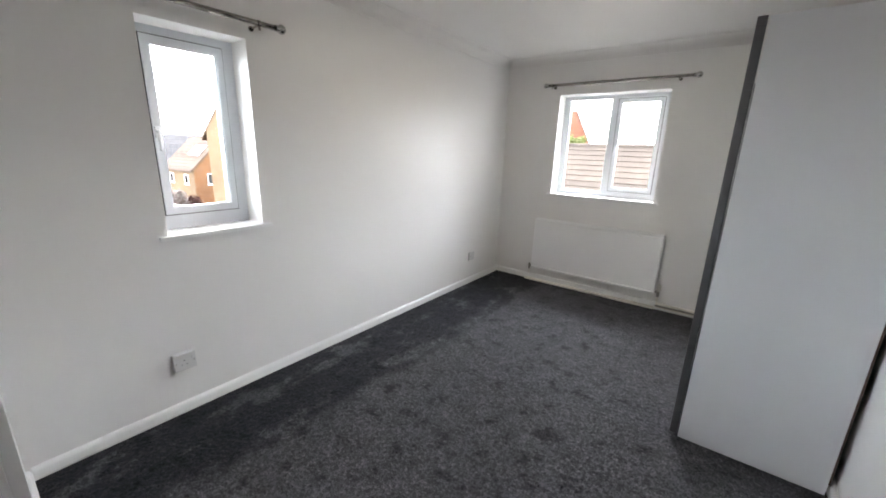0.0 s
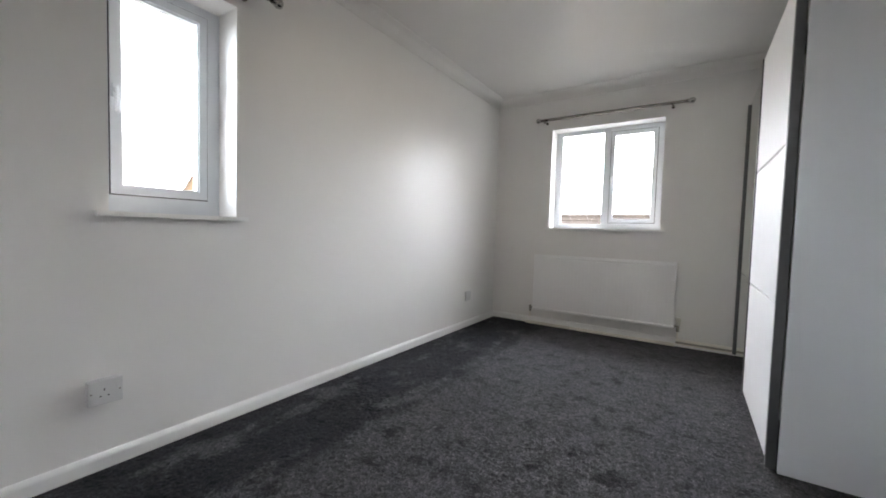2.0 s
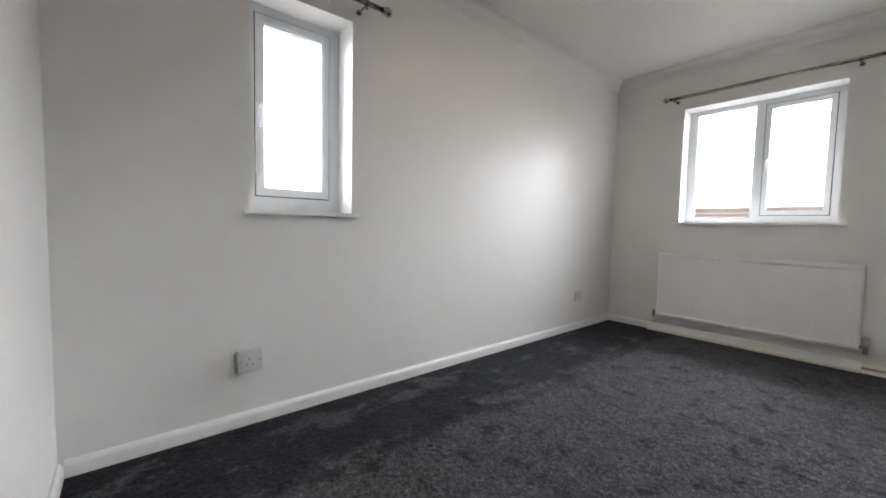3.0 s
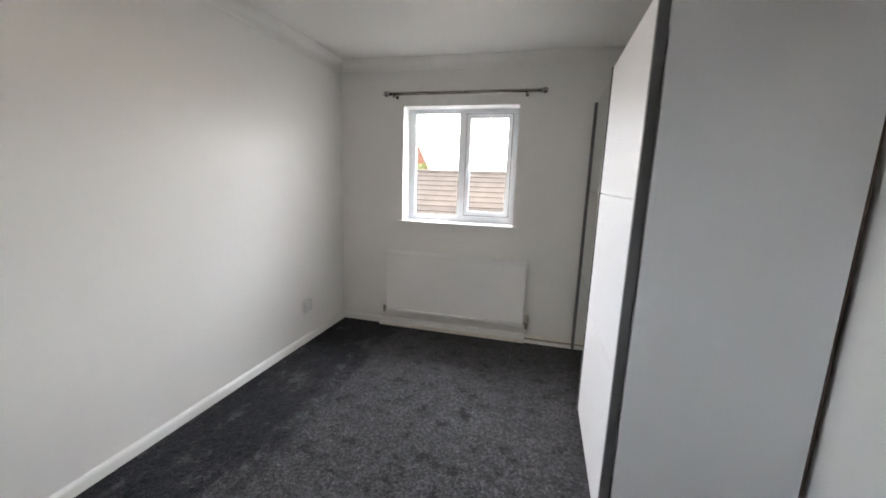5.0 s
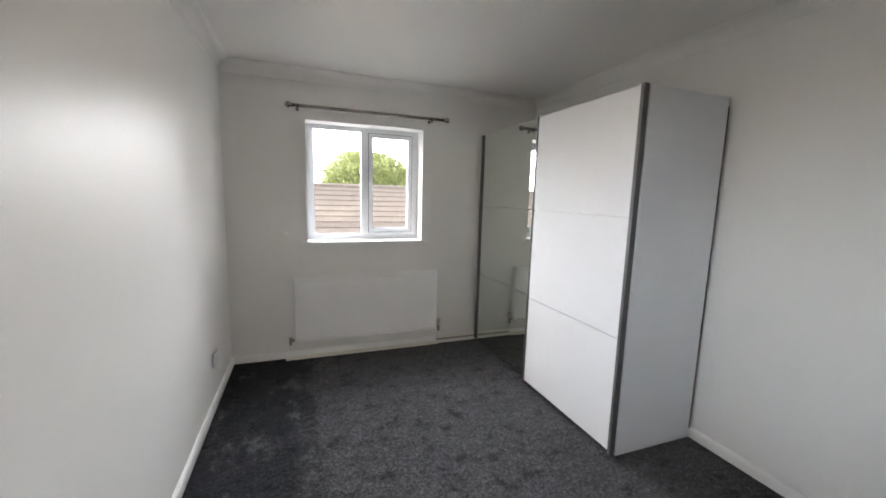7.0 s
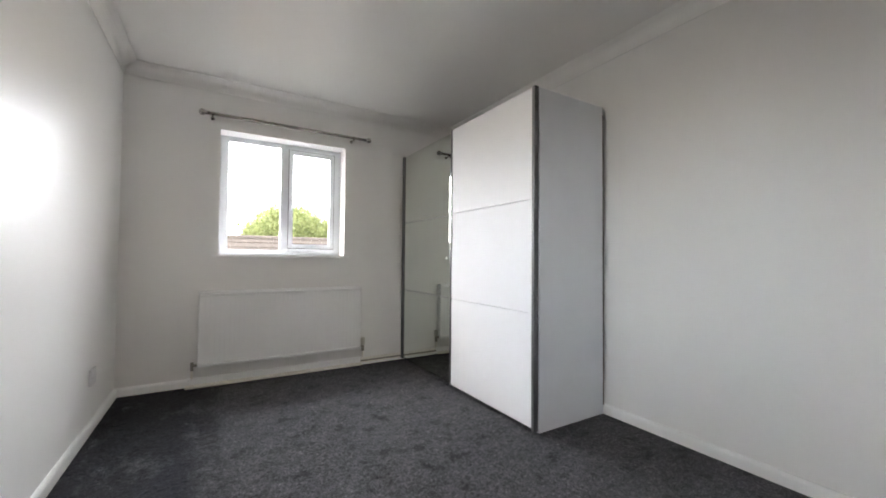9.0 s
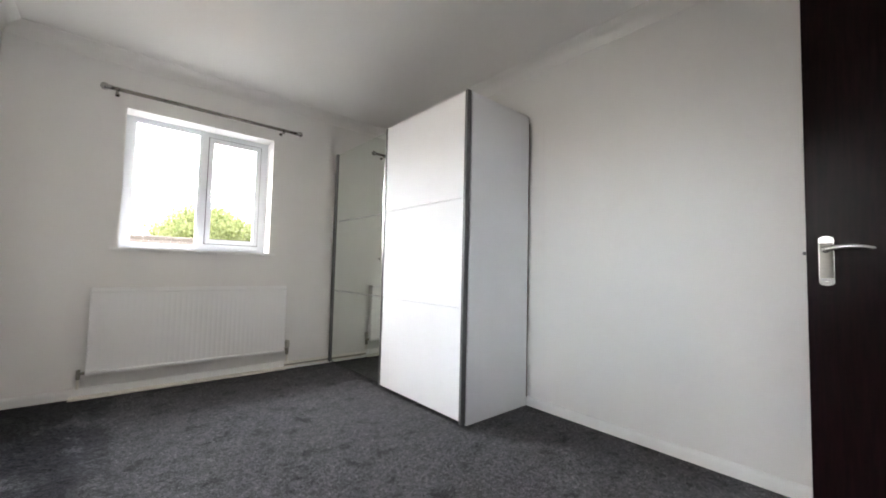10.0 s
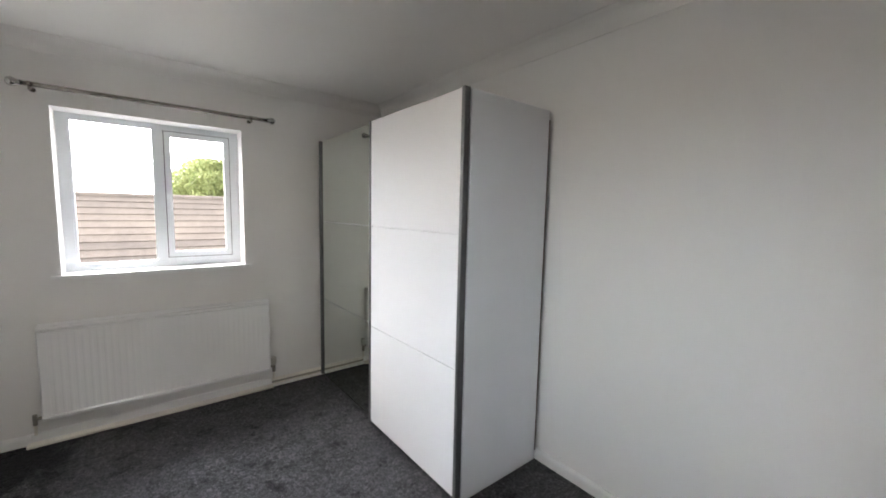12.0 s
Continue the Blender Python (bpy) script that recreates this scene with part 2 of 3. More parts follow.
def thing(name, at, label, category, group="", kind=""):
    ob = new(name)
    ob.location = at
    ob.empty_display_size = 0.05
    bpy.context.view_layer.update()
    return tagged(ob, label, category, group, kind)


def box(bm, x0, x1, y0, y1, z0, z1, bevel=0.0, segs=1):
    r = bmesh.ops.create_cube(bm, size=1.0)
    vs = r["verts"]
    for q in vs:
        q.co = Vector(((x0 + x1) / 2 + q.co.x * (x1 - x0), (y0 + y1) / 2 + q.co.y * (y1 - y0), (z0 + z1) / 2 + q.co.z * (z1 - z0)))
    if bevel:
        es = list({e for q in vs for e in q.link_edges})
        bmesh.ops.bevel(bm, geom=es, offset=bevel, segments=segs, affect="EDGES", profile=0.5)
    return bm


def boxed(x0, x1, y0, y1, z0, z1, bevel=0.0, segs=1):
    return box(bmesh.new(), x0, x1, y0, y1, z0, z1, bevel, segs)


def tube(bm, a, c, r, seg=16, r2=None):
    a, c = Vector(a), Vector(c)
    d = c - a
    m = Matrix.Translation((a + c) / 2) @ d.to_track_quat("Z", "Y").to_matrix().to_4x4()
    bmesh.ops.create_cone(bm, cap_ends=True, segments=seg, radius1=r, radius2=r if r2 is None else r2, depth=d.length, matrix=m)
    return bm


def ball(bm, at, r, seg=20, squash=(1, 1, 1)):
    m = Matrix.Translation(at) @ Matrix.Diagonal((*squash, 1))
    bmesh.ops.create_uvsphere(bm, u_segments=seg, v_segments=seg // 2 + 2, radius=r, matrix=m)
    return bm


def prism(bm, outline, axis, a, c):
    """A solid from an outline of 2D points pushed along an axis from a to c. Outline axes: x: (y, z), y: (x, z), z: (x, y)."""
    def at(p, d):
        return {"x": (d, p[0], p[1]), "y": (p[0], d, p[1]), "z": (p[0], p[1], d)}[axis]
    v0 = [bm.verts.new(at(p, a)) for p in outline]
    v1 = [bm.verts.new(at(p, c)) for p in outline]
    k = len(outline)
    bm.faces.new(v0)
    bm.faces.new(v1[::-1])
    for i in range(k):
        bm.faces.new((v0[i], v0[(i + 1) % k], v1[(i + 1) % k], v1[i]))
    return bm


def holed(axis, d0, d1, a0, a1, z0, z1, hole):
    """A wall slab across an axis from d0 to d1, spanning a0..a1 and z0..z1, with one rectangular hole (b0, b1, c0, c1) right through it."""
    bm = bmesh.new()
    b0, b1, c0, c1 = hole

    def vert(a, z, d):
        return bm.verts.new((d, a, z) if axis == "x" else (a, d, z))
    rings = []
    for d in (d0, d1):
        rings.append(([vert(*p, d) for p in ((a0, z0), (a1, z0), (a1, z1), (a0, z1))], [vert(*p, d) for p in ((b0, c0), (b1, c0), (b1, c1), (b0, c1))]))
    for i in range(4):
        j = (i + 1) % 4
        for o, h in rings:
            bm.faces.new((o[i], o[j], h[j], h[i]))
        for k in (0, 1):
            bm.faces.new((rings[0][k][i], rings[0][k][j], rings[1][k][j], rings[1][k][i]))
    return bm


def setting(name, bm, mat, label, category):
    return tagged(link(name, bm, mat), label, category, kind="structure")


# ---- the room ----
XW, XE, YS, YN, ZC = -1.738, 1.088, 0.482, 4.583, 2.42
W1 = (1.143, 1.632, 0.980, 2.006)       # opening in the west wall: y, z
W2 = (-1.120, -0.104, 1.005, 2.038)   # opening in the north wall: x, z
DX0, DX1, DH = 0.055, 0.845, 2.02     # doorway in the south wall



def pile_surface(x0, x1, y0, y1, step, seed):
    """A sheet of carpet with tufted, unevenly trodden pile, closed below."""
    rng = np.random.default_rng(seed)
    nx, ny = int((x1 - x0) / step) + 1, int((y1 - y0) / step) + 1

    def lumps(cell):
        k = max(1, cell)
        g = rng.random((nx // k + 3, ny // k + 3))
        ix, iy = np.arange(nx) / k, np.arange(ny) / k
        ax, ay = ix.astype(int), iy.astype(int)
        fx, fy = (ix - ax)[:, None], (iy - ay)[None, :]
        fx, fy = fx * fx * (3 - 2 * fx), fy * fy * (3 - 2 * fy)
        top = g[ax][:, ay] * (1 - fx) + g[ax + 1][:, ay] * fx
        low = g[ax][:, ay + 1] * (1 - fx) + g[ax + 1][:, ay + 1] * fx
        return top * (1 - fy) + low * fy
    z = 0.0055 * lumps(1) + 0.0028 * lumps(2) + 0.0010 * lumps(10) + 0.002 * lumps(26) - 0.008
    gx, gy = np.meshgrid(np.linspace(x0, x1, nx), np.linspace(y0, y1, ny), indexing="ij")
    co = np.stack((gx, gy, z), axis=-1).reshape(-1, 3)
    ids = np.arange(nx * ny).reshape(nx, ny)
    quads = np.stack((ids[:-1, :-1], ids[1:, :-1], ids[1:, 1:], ids[:-1, 1:]), axis=-1).reshape(-1, 4)
    me = bpy.data.meshes.new("floor")
    me.vertices.add(len(co))
    me.vertices.foreach_set("co", co.ravel())
    me.loops.add(quads.size)
    me.loops.foreach_set("vertex_index", quads.ravel())
    me.polygons.add(len(quads))
    me.polygons.foreach_set("loop_start", np.arange(0, quads.size, 4))
    me.update(calc_edges=True)
    me.validate()
    me.materials.append(CARPET)
    return me


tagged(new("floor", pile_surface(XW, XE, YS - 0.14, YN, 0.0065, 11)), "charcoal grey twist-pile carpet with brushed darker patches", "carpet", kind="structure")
setting("floor_base", boxed(XW + 0.001, XE - 0.001, YS - 0.138, YN - 0.001, -0.12, -0.012), CARPET, "charcoal grey carpet backing on the boards", "carpet")
setting("wall_west", holed("x", XW - 0.30, XW, YS - 0.14, YN + 0.30, -0.12, ZC + 0.15, W1), WALL, "plain white painted wall with a small window", "wall")
setting("wall_north", holed("y", YN, YN + 0.30, XW, XE, -0.12, ZC + 0.15, W2), WALL, "plain white painted wall with a window above the radiator", "wall")
setting("wall_east", boxed(XE, XE + 0.14, YS, YN + 0.30, -0.12, ZC + 0.15), WALL, "plain white painted wall behind the wardrobe", "wall")
bm = bmesh.new()
prism(bm, [(XW, 0.0), (DX0 - 0.03, 0.0), (DX0 - 0.03, DH + 0.03), (DX1 + 0.03, DH + 0.03), (DX1 + 0.03, 0.0), (XE + 0.14, 0.0), (XE + 0.14, ZC + 0.15), (XW, ZC + 0.15)], "y", YS - 0.14, YS)
setting("wall_south", bm, WALL, "plain white painted wall with the doorway", "wall")
setting("ceiling", boxed(XW, XE, YS, YN, ZC, ZC + 0.15), CEIL, "white painted ceiling with a soft sheen", "ceiling")

# landing outside the doorway
setting("floor_landing", boxed(-0.74, 1.52, -1.34, YS - 0.14, -0.12, 0.0), CARPET, "charcoal grey twist-pile carpet on the landing", "carpet")
setting("wall_landing_west", boxed(-0.74, -0.60, -1.2, YS - 0.14, 0, 2.43), WALL, "white painted landing wall", "wall")
setting("wall_landing_east", boxed(1.385, 1.52, -1.2, YS - 0.14, 0, 2.43), WALL, "white painted landing wall", "wall")
setting("wall_landing_south", boxed(-0.74, 1.52, -1.34, -1.2, 0, 2.43), WALL, "white painted landing wall", "wall")
setting("ceiling_landing", boxed(-0.74, 1.52, -1.34, YS - 0.14, 2.43, 2.53), CEIL, "white painted landing ceiling", "ceiling")

# coving: a concave quarter with small flats at both edges, mitred at the corners
CV = 0.085


def coving_profile(steps=7):
    pts = [(0.0, 0.0), (0.0, -CV), (0.005, -CV), (0.007, -CV + 0.006)]
    for i in range(1, steps):
        a = math.pi / 2 * i / steps
        pts.append((CV - 0.008 - (CV - 0.018) * math.cos(a), -CV + 0.008 + (CV - 0.018) * math.sin(a)))
    pts += [(CV - 0.006, -0.006), (CV, -0.004), (CV, 0.0)]
    return pts


def coving(name, along, fixed, sign, a, c):
    """along: 'x' or 'y', the way it runs from a to c; fixed: the wall's face; sign: into the room."""
    bm = bmesh.new()
    prof = coving_profile()
    rows = []
    for end, s in ((a, 1), (c, -1)):
        row = []
        for d, z in prof:
            q, w = end + s * d, fixed + sign * d
            row.append(bm.verts.new((q, w, ZC + z) if along == "x" else (w, q, ZC + z)))
        rows.append(row)
    k = len(prof)
    for i in range(k):
        bm.faces.new((rows[0][i], rows[0][(i + 1) % k], rows[1][(i + 1) % k], rows[1][i]))
    bm.faces.new(rows[0])
    bm.faces.new(rows[1][::-1])
    return setting(name, bm, CEIL, "white concave plaster coving along the ceiling", "coving")


coving("trim_west", "y", XW, 1, YS, YN)
coving("trim_east", "y", XE, -1, YS, YN)
coving("trim_north", "x", YN, -1, XW, XE)
coving("trim_south", "x", YS, 1, XW, XE)

# skirting boards with a rounded top
SK, ST = 0.062, 0.018


def skirting(name, along, fixed, sign, a, c, height=SK, mat=None, label="narrow white gloss skirting board"):
    pts = [(0, 0), (ST, 0), (ST, height - 0.018), (ST - 0.002, height - 0.011), (ST - 0.006, height - 0.005), (ST - 0.011, height), (0, height)]
    bm = bmesh.new()
    prism(bm, [(fixed + sign * d, z) for d, z in pts], "y" if along == "y" else "x", a, c)
    return setting(name, bm, mat or TRIM, label, "skirting board")


skirting("baseboard_west", "y", XW, 1, YS + ST, YN)
skirting("baseboard_north", "x", YN, -1, XW + ST, -1.300)
skirting("baseboard_north", "x", YN, -1, 0.067, XE - ST, 0.055, CREAM, "low cream painted skirting beside the radiator")
skirting("baseboard_east", "y", XE, -1, YS + ST, YN)
skirting("baseboard_south", "x", YS, 1, XW + ST, DX0 - 0.095)
skirting("baseboard_south", "x", YS, 1, DX1 + 0.095, XE - ST)


# ---- windows ----
def upvc_window(name, axis, face, out, u0, u1, z0, z1, panes, label, rail):
    """A uPVC window in an opening u0..u1, z0..z1. face: the frame's inner face; out: +1 or -1, the way out.
    panes: (u0, u1, z0, z1, sash or not) of each light's outer edge; a sash's handle side comes with it. rail: how wide a sash's profile is."""
    def bx(a0, a1, d0, d1, b0, b1, bevel=0.003):
        lo, hi = sorted((face + out * d0, face + out * d1))
        return boxed(lo, hi, a0, a1, b0, b1, bevel) if axis == "x" else boxed(a0, a1, lo, hi, b0, b1, bevel)
    mid = (face, (u0 + u1) / 2, z0) if axis == "x" else ((u0 + u1) / 2, face, z0)
    w = thing(name, mid, label, "window", kind="structure")

    def ring(nm, a0, a1, b0, b1, t, d0, d1, parent, mat=UPVC, bevel=0.003):
        lo, hi = sorted((face + out * d0, face + out * d1))
        bm = holed(axis, lo, hi, a0, a1, b0, b1, (a0 + t[0], a1 - t[1], b0 + t[2], b1 - t[3]))
        bmesh.ops.bevel(bm, geom=[e for e in bm.edges if len(e.link_faces) == 2 and e.calc_face_angle(0) > 1], offset=bevel, segments=1, affect="EDGES")
        return part(nm, bm, mat, parent)
    a0, a1 = panes[0][0], panes[-1][1]
    ring("frame", u0, u1, z0, z1, (a0 - u0, u1 - a1, panes[0][2] - z0, z1 - panes[0][3]), 0.0, 0.07, w)
    for i, (p0, p1, q0, q1, sash, handle) in enumerate(panes):
        if i:
            part("mullion", bx(panes[i - 1][1], p0, 0.0, 0.07, panes[0][2], panes[0][3], 0.001), UPVC, w)
        if sash:
            # the frame's rebate above and below a sash that is lower than the fixed light beside it
            if q0 > panes[0][2] + 0.002:
                part("frame_rebate", bx(p0 + 0.0005, p1 - 0.0005, 0.0005, 0.068, panes[0][2] + 0.0005, q0, 0.001), UPVC, w)
            if q1 < panes[0][3] - 0.002:
                part("frame_rebate", bx(p0 + 0.0005, p1 - 0.0005, 0.0005, 0.068, q1, panes[0][3] - 0.0005, 0.001), UPVC, w)
            gap, prof = 0.005, rail
            part("seal", holed(axis, *sorted((face + out * 0.002, face + out * 0.012)), p0, p1, q0, q1, (p0 + gap, p1 - gap, q0 + gap, q1 - gap)), SEAL, w, "thin grey rubber seal")
            s = ring("sash", p0 + gap, p1 - gap, q0 + gap, q1 - gap, (prof,) * 4, -0.006, 0.06, w, bevel=0.004)
            e = gap + prof
            g = (p0 + e, p1 - e, q0 + e, q1 - e)
            ring("glazing_bead", g[0] - 0.0005, g[1] + 0.0005, g[2] - 0.0005, g[3] + 0.0005, (0.008,) * 4, 0.002, 0.02, s, bevel=0.003)
            pane = part("pane", bx(g[0], g[1], 0.022, 0.028, g[2], g[3], 0), GLASS, s)
            hu = p0 + 0.021 if handle < 0 else p1 - 0.021
            hz = (q0 + q1) / 2 - 0.015
            hb = part("handle", bx(hu - 0.013, hu + 0.013, -0.018, -0.0055, hz - 0.03, hz + 0.03, 0.004), UPVC, s, "white espagnolette window handle")
            lever = bx(hu - 0.009, hu + 0.009, -0.042, -0.028, hz - 0.095, hz + 0.012, 0.006)
            box_neck = bx(hu - 0.009, hu + 0.009, -0.032, -0.016, hz - 0.010, hz + 0.010, 0.003)
            bmn = bmesh.new()
            for src in (lever, box_neck):
                me = bpy.data.meshes.new("joined")
                src.to_mesh(me)
                bmn.from_mesh(me)
                bpy.data.meshes.remove(me)
                src.free()
            part("lever", bmn, UPVC, s)
        else:
            ring("glazing_bead", p0, p1, q0, q1, (0.012,) * 4, 0.006, 0.03, w, bevel=0.003)
            pane = part("pane", bx(p0 + 0.001, p1 - 0.001, 0.034, 0.040, q0 + 0.001, q1 - 0.001, 0), GLASS, w)
        pane.visible_shadow = False
    return w


win1 = upvc_window("window_1", "x", -1.903, -1, W1[0], W1[1], W1[2] + 0.02, W1[3], [(1.191, 1.577, 1.074, 1.968, True, -1)], "white plastic casement window, closed, with a lever handle", 0.035)
win2 = upvc_window("window_2", "y", 4.748, 1, W2[0], W2[1], W2[2] + 0.02, W2[3], [(-1.067, -0.632, 1.060, 2.010, False, 0), (-0.578, -0.161, 1.086, 1.998, True, -1)], "white two-light plastic window, fixed pane beside a closed casement", 0.030)

# window boards, projecting a little past the openings
bm = bmesh.new()
prism(bm, [(XW + 0.032, 1.100), (XW + 0.032, 1.678), (XW + 0.001, 1.678), (XW + 0.001, W1[1]), (-1.904, W1[1]), (-1.904, W1[0]), (XW + 0.001, W1[0]), (XW + 0.001, 1.100)], "z", W1[2] + 0.001, W1[2] + 0.020)
part("window_sill", bm, TRIM, win1, "white painted window board")
bm = bmesh.new()
prism(bm, [(-1.165, YN - 0.032), (-0.060, YN - 0.032), (-0.060, YN - 0.001), (W2[1], YN - 0.001), (W2[1], 4.749), (W2[0], 4.749), (W2[0], YN - 0.001), (-1.165, YN - 0.001)], "z", W2[2] + 0.001, W2[2] + 0.020)
part("window_sill", bm, TRIM, win2, "white painted window board")


# ---- door ----
door = thing("door_1", (DX1 - 0.02, YS, 0.0), "dark mahogany veneered door standing wide open", "door", kind="structure")
DF = 0.800
part("leaf", boxed(DF, DF + 0.04, YS + 0.002, 1.212, 0.012, 1.992, 0.0025), DOORWOOD, door)
plate = bmesh.new()
prof = []
for i in range(13):
    a = math.pi * i / 12
    prof.append((1.160 + 0.0205 * math.cos(a), 1.064 + 0.012 * math.sin(a)))
for i in range(13):
    a = math.pi + math.pi * i / 12
    prof.append((1.160 + 0.0205 * math.cos(a), 0.910 + 0.012 * math.sin(a)))
prism(plate, prof, "x", DF - 0.006, DF - 0.0005)
bmesh.ops.bevel(plate, geom=[e for e in plate.edges if all(abs(q.co.x - DF + 0.006) < 1e-5 for q in e.verts)], offset=0.0045, segments=4, affect="EDGES")
hp = part("handle_plate", plate, PLATE_RIM, door, "satin chrome lever plate")
bm = bmesh.new()
arc = [(1.160 + 0.0195 * math.sin(a), DF - 0.0055 - 0.0055 * (math.cos(a) - math.cos(1.25)) / (1 - math.cos(1.25))) for a in [-1.25 + 0.25 * i for i in range(11)]]
prism(bm, [(x, y) for y, x in arc] + [(DF - 0.0035, 1.1785), (DF - 0.0035, 1.1415)], "z", 0.924, 1.050)
part("handle_inlay", bm, PLATE, hp, "brushed nickel centre of the plate")
for z in (0.9125, 1.0615):
    bm = tube(bmesh.new(), (DF - 0.0055, 1.160, z), (DF - 0.0082, 1.160, z), 0.0048, 16, 0.0036)
    part("screw", bm, CHROME, hp)
bm = bmesh.new()
tube(bm, (DF - 0.009, 1.160, 1.026), (DF - 0.016, 1.160, 1.026), 0.0125, 24, 0.0105)
tube(bm, (DF - 0.014, 1.160, 1.026), (DF - 0.046, 1.160, 1.026), 0.0088, 20)
# one swept bar, flattened and tapered towards its tip
rings = []
for i in range(25):
    u = i / 24
    y = 1.164 - 0.126 * u
    z = 1.0255 + 0.0095 * math.sin(math.pi * min(1.0, u * 1.1) * 0.9)
    x = DF - 0.048 - 0.006 * math.sin(math.pi * u)
    rx, rz = 0.0068 - 0.0016 * u, 0.0098 - 0.0035 * u + 0.0012 * math.sin(math.pi * u)
    end = max(0.15, min(1.0, math.sqrt(max(0.0, 1 - (2 * u - 1) ** 18))))
    rings.append([bm.verts.new((x + rx * end * math.cos(2 * math.pi * k / 14), y, z + rz * end * math.sin(2 * math.pi * k / 14))) for k in range(14)])
for ra, rb in zip(rings, rings[1:]):
    for k in range(14):
        bm.faces.new((ra[k], ra[(k + 1) % 14], rb[(k + 1) % 14], rb[k]))
bm.faces.new(rings[0][::-1])
bm.faces.new(rings[-1])
part("lever", bm, CHROME, hp, "curved chrome lever", True)
part("latch", boxed(DF + 0.012, DF + 0.028, 1.211, 1.224, 1.009, 1.021, 0.003), ALU, door, "dull metal latch bolt")
part("latch_plate", boxed(DF + 0.009, DF + 0.031, 1.2115, 1.2135, 0.980, 1.045, 0.0005), BRASSY, door)
bm = bmesh.new()
prism(bm, [(DX0 - 0.03, 0), (DX0, 0), (DX0, DH), (DX1, DH), (DX1, 0), (DX1 + 0.03, 0), (DX1 + 0.03, DH + 0.03), (DX0 - 0.03, DH + 0.03)], "y", YS - 0.141, YS + 0.001)
setting("door_frame", bm, TRIM, "white gloss painted door lining", "door frame")
bm = bmesh.new()
prism(bm, [(DX0 - 0.085, 0), (DX0 - 0.015, 0), (DX0 - 0.015, DH + 0.012), (DX1 + 0.015, DH + 0.012), (DX1 + 0.015, 0), (DX1 + 0.085, 0), (DX1 + 0.085, DH + 0.082), (DX0 - 0.085, DH + 0.082)], "y", YS + 0.0012, YS + 0.011)
setting("trim_door", bm, TRIM, "white gloss door architrave", "architrave")

# ---- wardrobe ----
WY0, WY1, WZ = 2.654, 4.535, 2.024
WF, WB = 0.497, 1.058
wardrobe = thing("wardrobe", ((WF + WB) / 2, (WY0 + WY1) / 2, 0.0), "tall white sliding-door wardrobe with one mirrored door and grey edge profiles", "wardrobe")
part("side_panel", boxed(WF - 0.014, WB, WY0, WY0 + 0.020, 0.004, WZ, 0.0015), CARCASS, wardrobe)
part("side_panel", boxed(WF, WB, WY1 - 0.020, WY1, 0.004, WZ, 0.0015), CARCASS, wardrobe)
part("top_panel", boxed(WF + 0.060, WB, WY0 + 0.020, WY1 - 0.020, WZ - 0.020, WZ - 0.001, 0.001), CARCASS, wardrobe)
part("bottom_panel", boxed(WF + 0.060, WB, WY0 + 0.020, WY1 - 0.020, 0.055, 0.075, 0.001), CARCASS, wardrobe)
part("centre_panel", boxed(WF + 0.115, WB, 3.577, 3.597, 0.075, WZ - 0.020, 0.001), CARCASS, wardrobe)
part("back_panel", boxed(WB + 0.0005, WB + 0.007, WY0 - 0.001, WY1 + 0.001, 0.062, WZ - 0.05, 0.0005), HARDBOARD, wardrobe, "dark brown hardboard back")
part("plinth", boxed(WF + 0.075, WF + 0.095, WY0 + 0.020, WY1 - 0.020, 0.0, 0.055, 0.001), DARK, wardrobe)
part("track", boxed(WF + 0.060, WF + 0.110, WY0 + 0.021, WY1 - 0.021, WZ - 0.058, WZ - 0.021, 0.001), ALU, wardrobe, "grey aluminium top track")


def sliding_door(y0, y1, front, back, skin, mat, core, label, stile_a, stile_b, proud_a, proud_b, deep=0.0):
    """A sliding door: three sheets one above another between two vertical profiles."""
    z0, z1 = 0.030, WZ
    third = (z1 - z0) / 3
    d = part("sliding_door", boxed(front + 0.012, back, y0 + stile_a, y1 - stile_b, z0 + 0.004, z1 - 0.002, 0.001), core, wardrobe, label)
    # near-black strip drawn for the shadow line under the sheets
    part("bottom_shade_strip", boxed(front + 0.001, front + 0.0118, y0 + stile_a + 0.0005, y1 - stile_b - 0.0005, z0 - 0.009, z0 - 0.0005, 0.001), DARK, d, "dark strip for the shadow line at the door's foot")
    for i in range(3):
        part(skin, boxed(front, front + 0.0118, y0 + stile_a + 0.0005, y1 - stile_b - 0.0005, z0 + i * third + (0.0028 if i else 0.0), z0 + (i + 1) * third - (0.0028 if i < 2 else 0.0), 0.0022), mat, d)
    for ya, yb, proud, tail in ((y0, y0 + stile_a, proud_a, deep), (y1 - stile_b, y1, proud_b, 0.0)):
        part("edge_profile", boxed(front - proud, back + tail, ya, yb, z0 - 0.014, z1 + 0.004, 0.0025, 2), ALU, d, "grey aluminium edge profile")
    return d


sliding_door(WY0 + 0.002, 3.580, 0.450, 0.472, "door_sheet", GLOSS, CARCASS, "white lacquered sliding door in three sheets", 0.022, 0.016, 0.008, 0.006, 0.005)
sliding_door(3.560, WY1 - 0.003, 0.479, 0.502, "mirror_sheet", MIRROR, CARCASS, "mirrored sliding door in three sheets", 0.016, 0.030, 0.0, 0.012)

# ---- radiator ----
RX0, RX1, RZ0, RZ1, RF = -1.242, 0.047, 0.157, 0.740, 4.508
rad = thing("radiator", ((RX0 + RX1) / 2, YN, RZ0), "white double-panel convector radiator under the window", "radiator")
bm = bmesh.new()
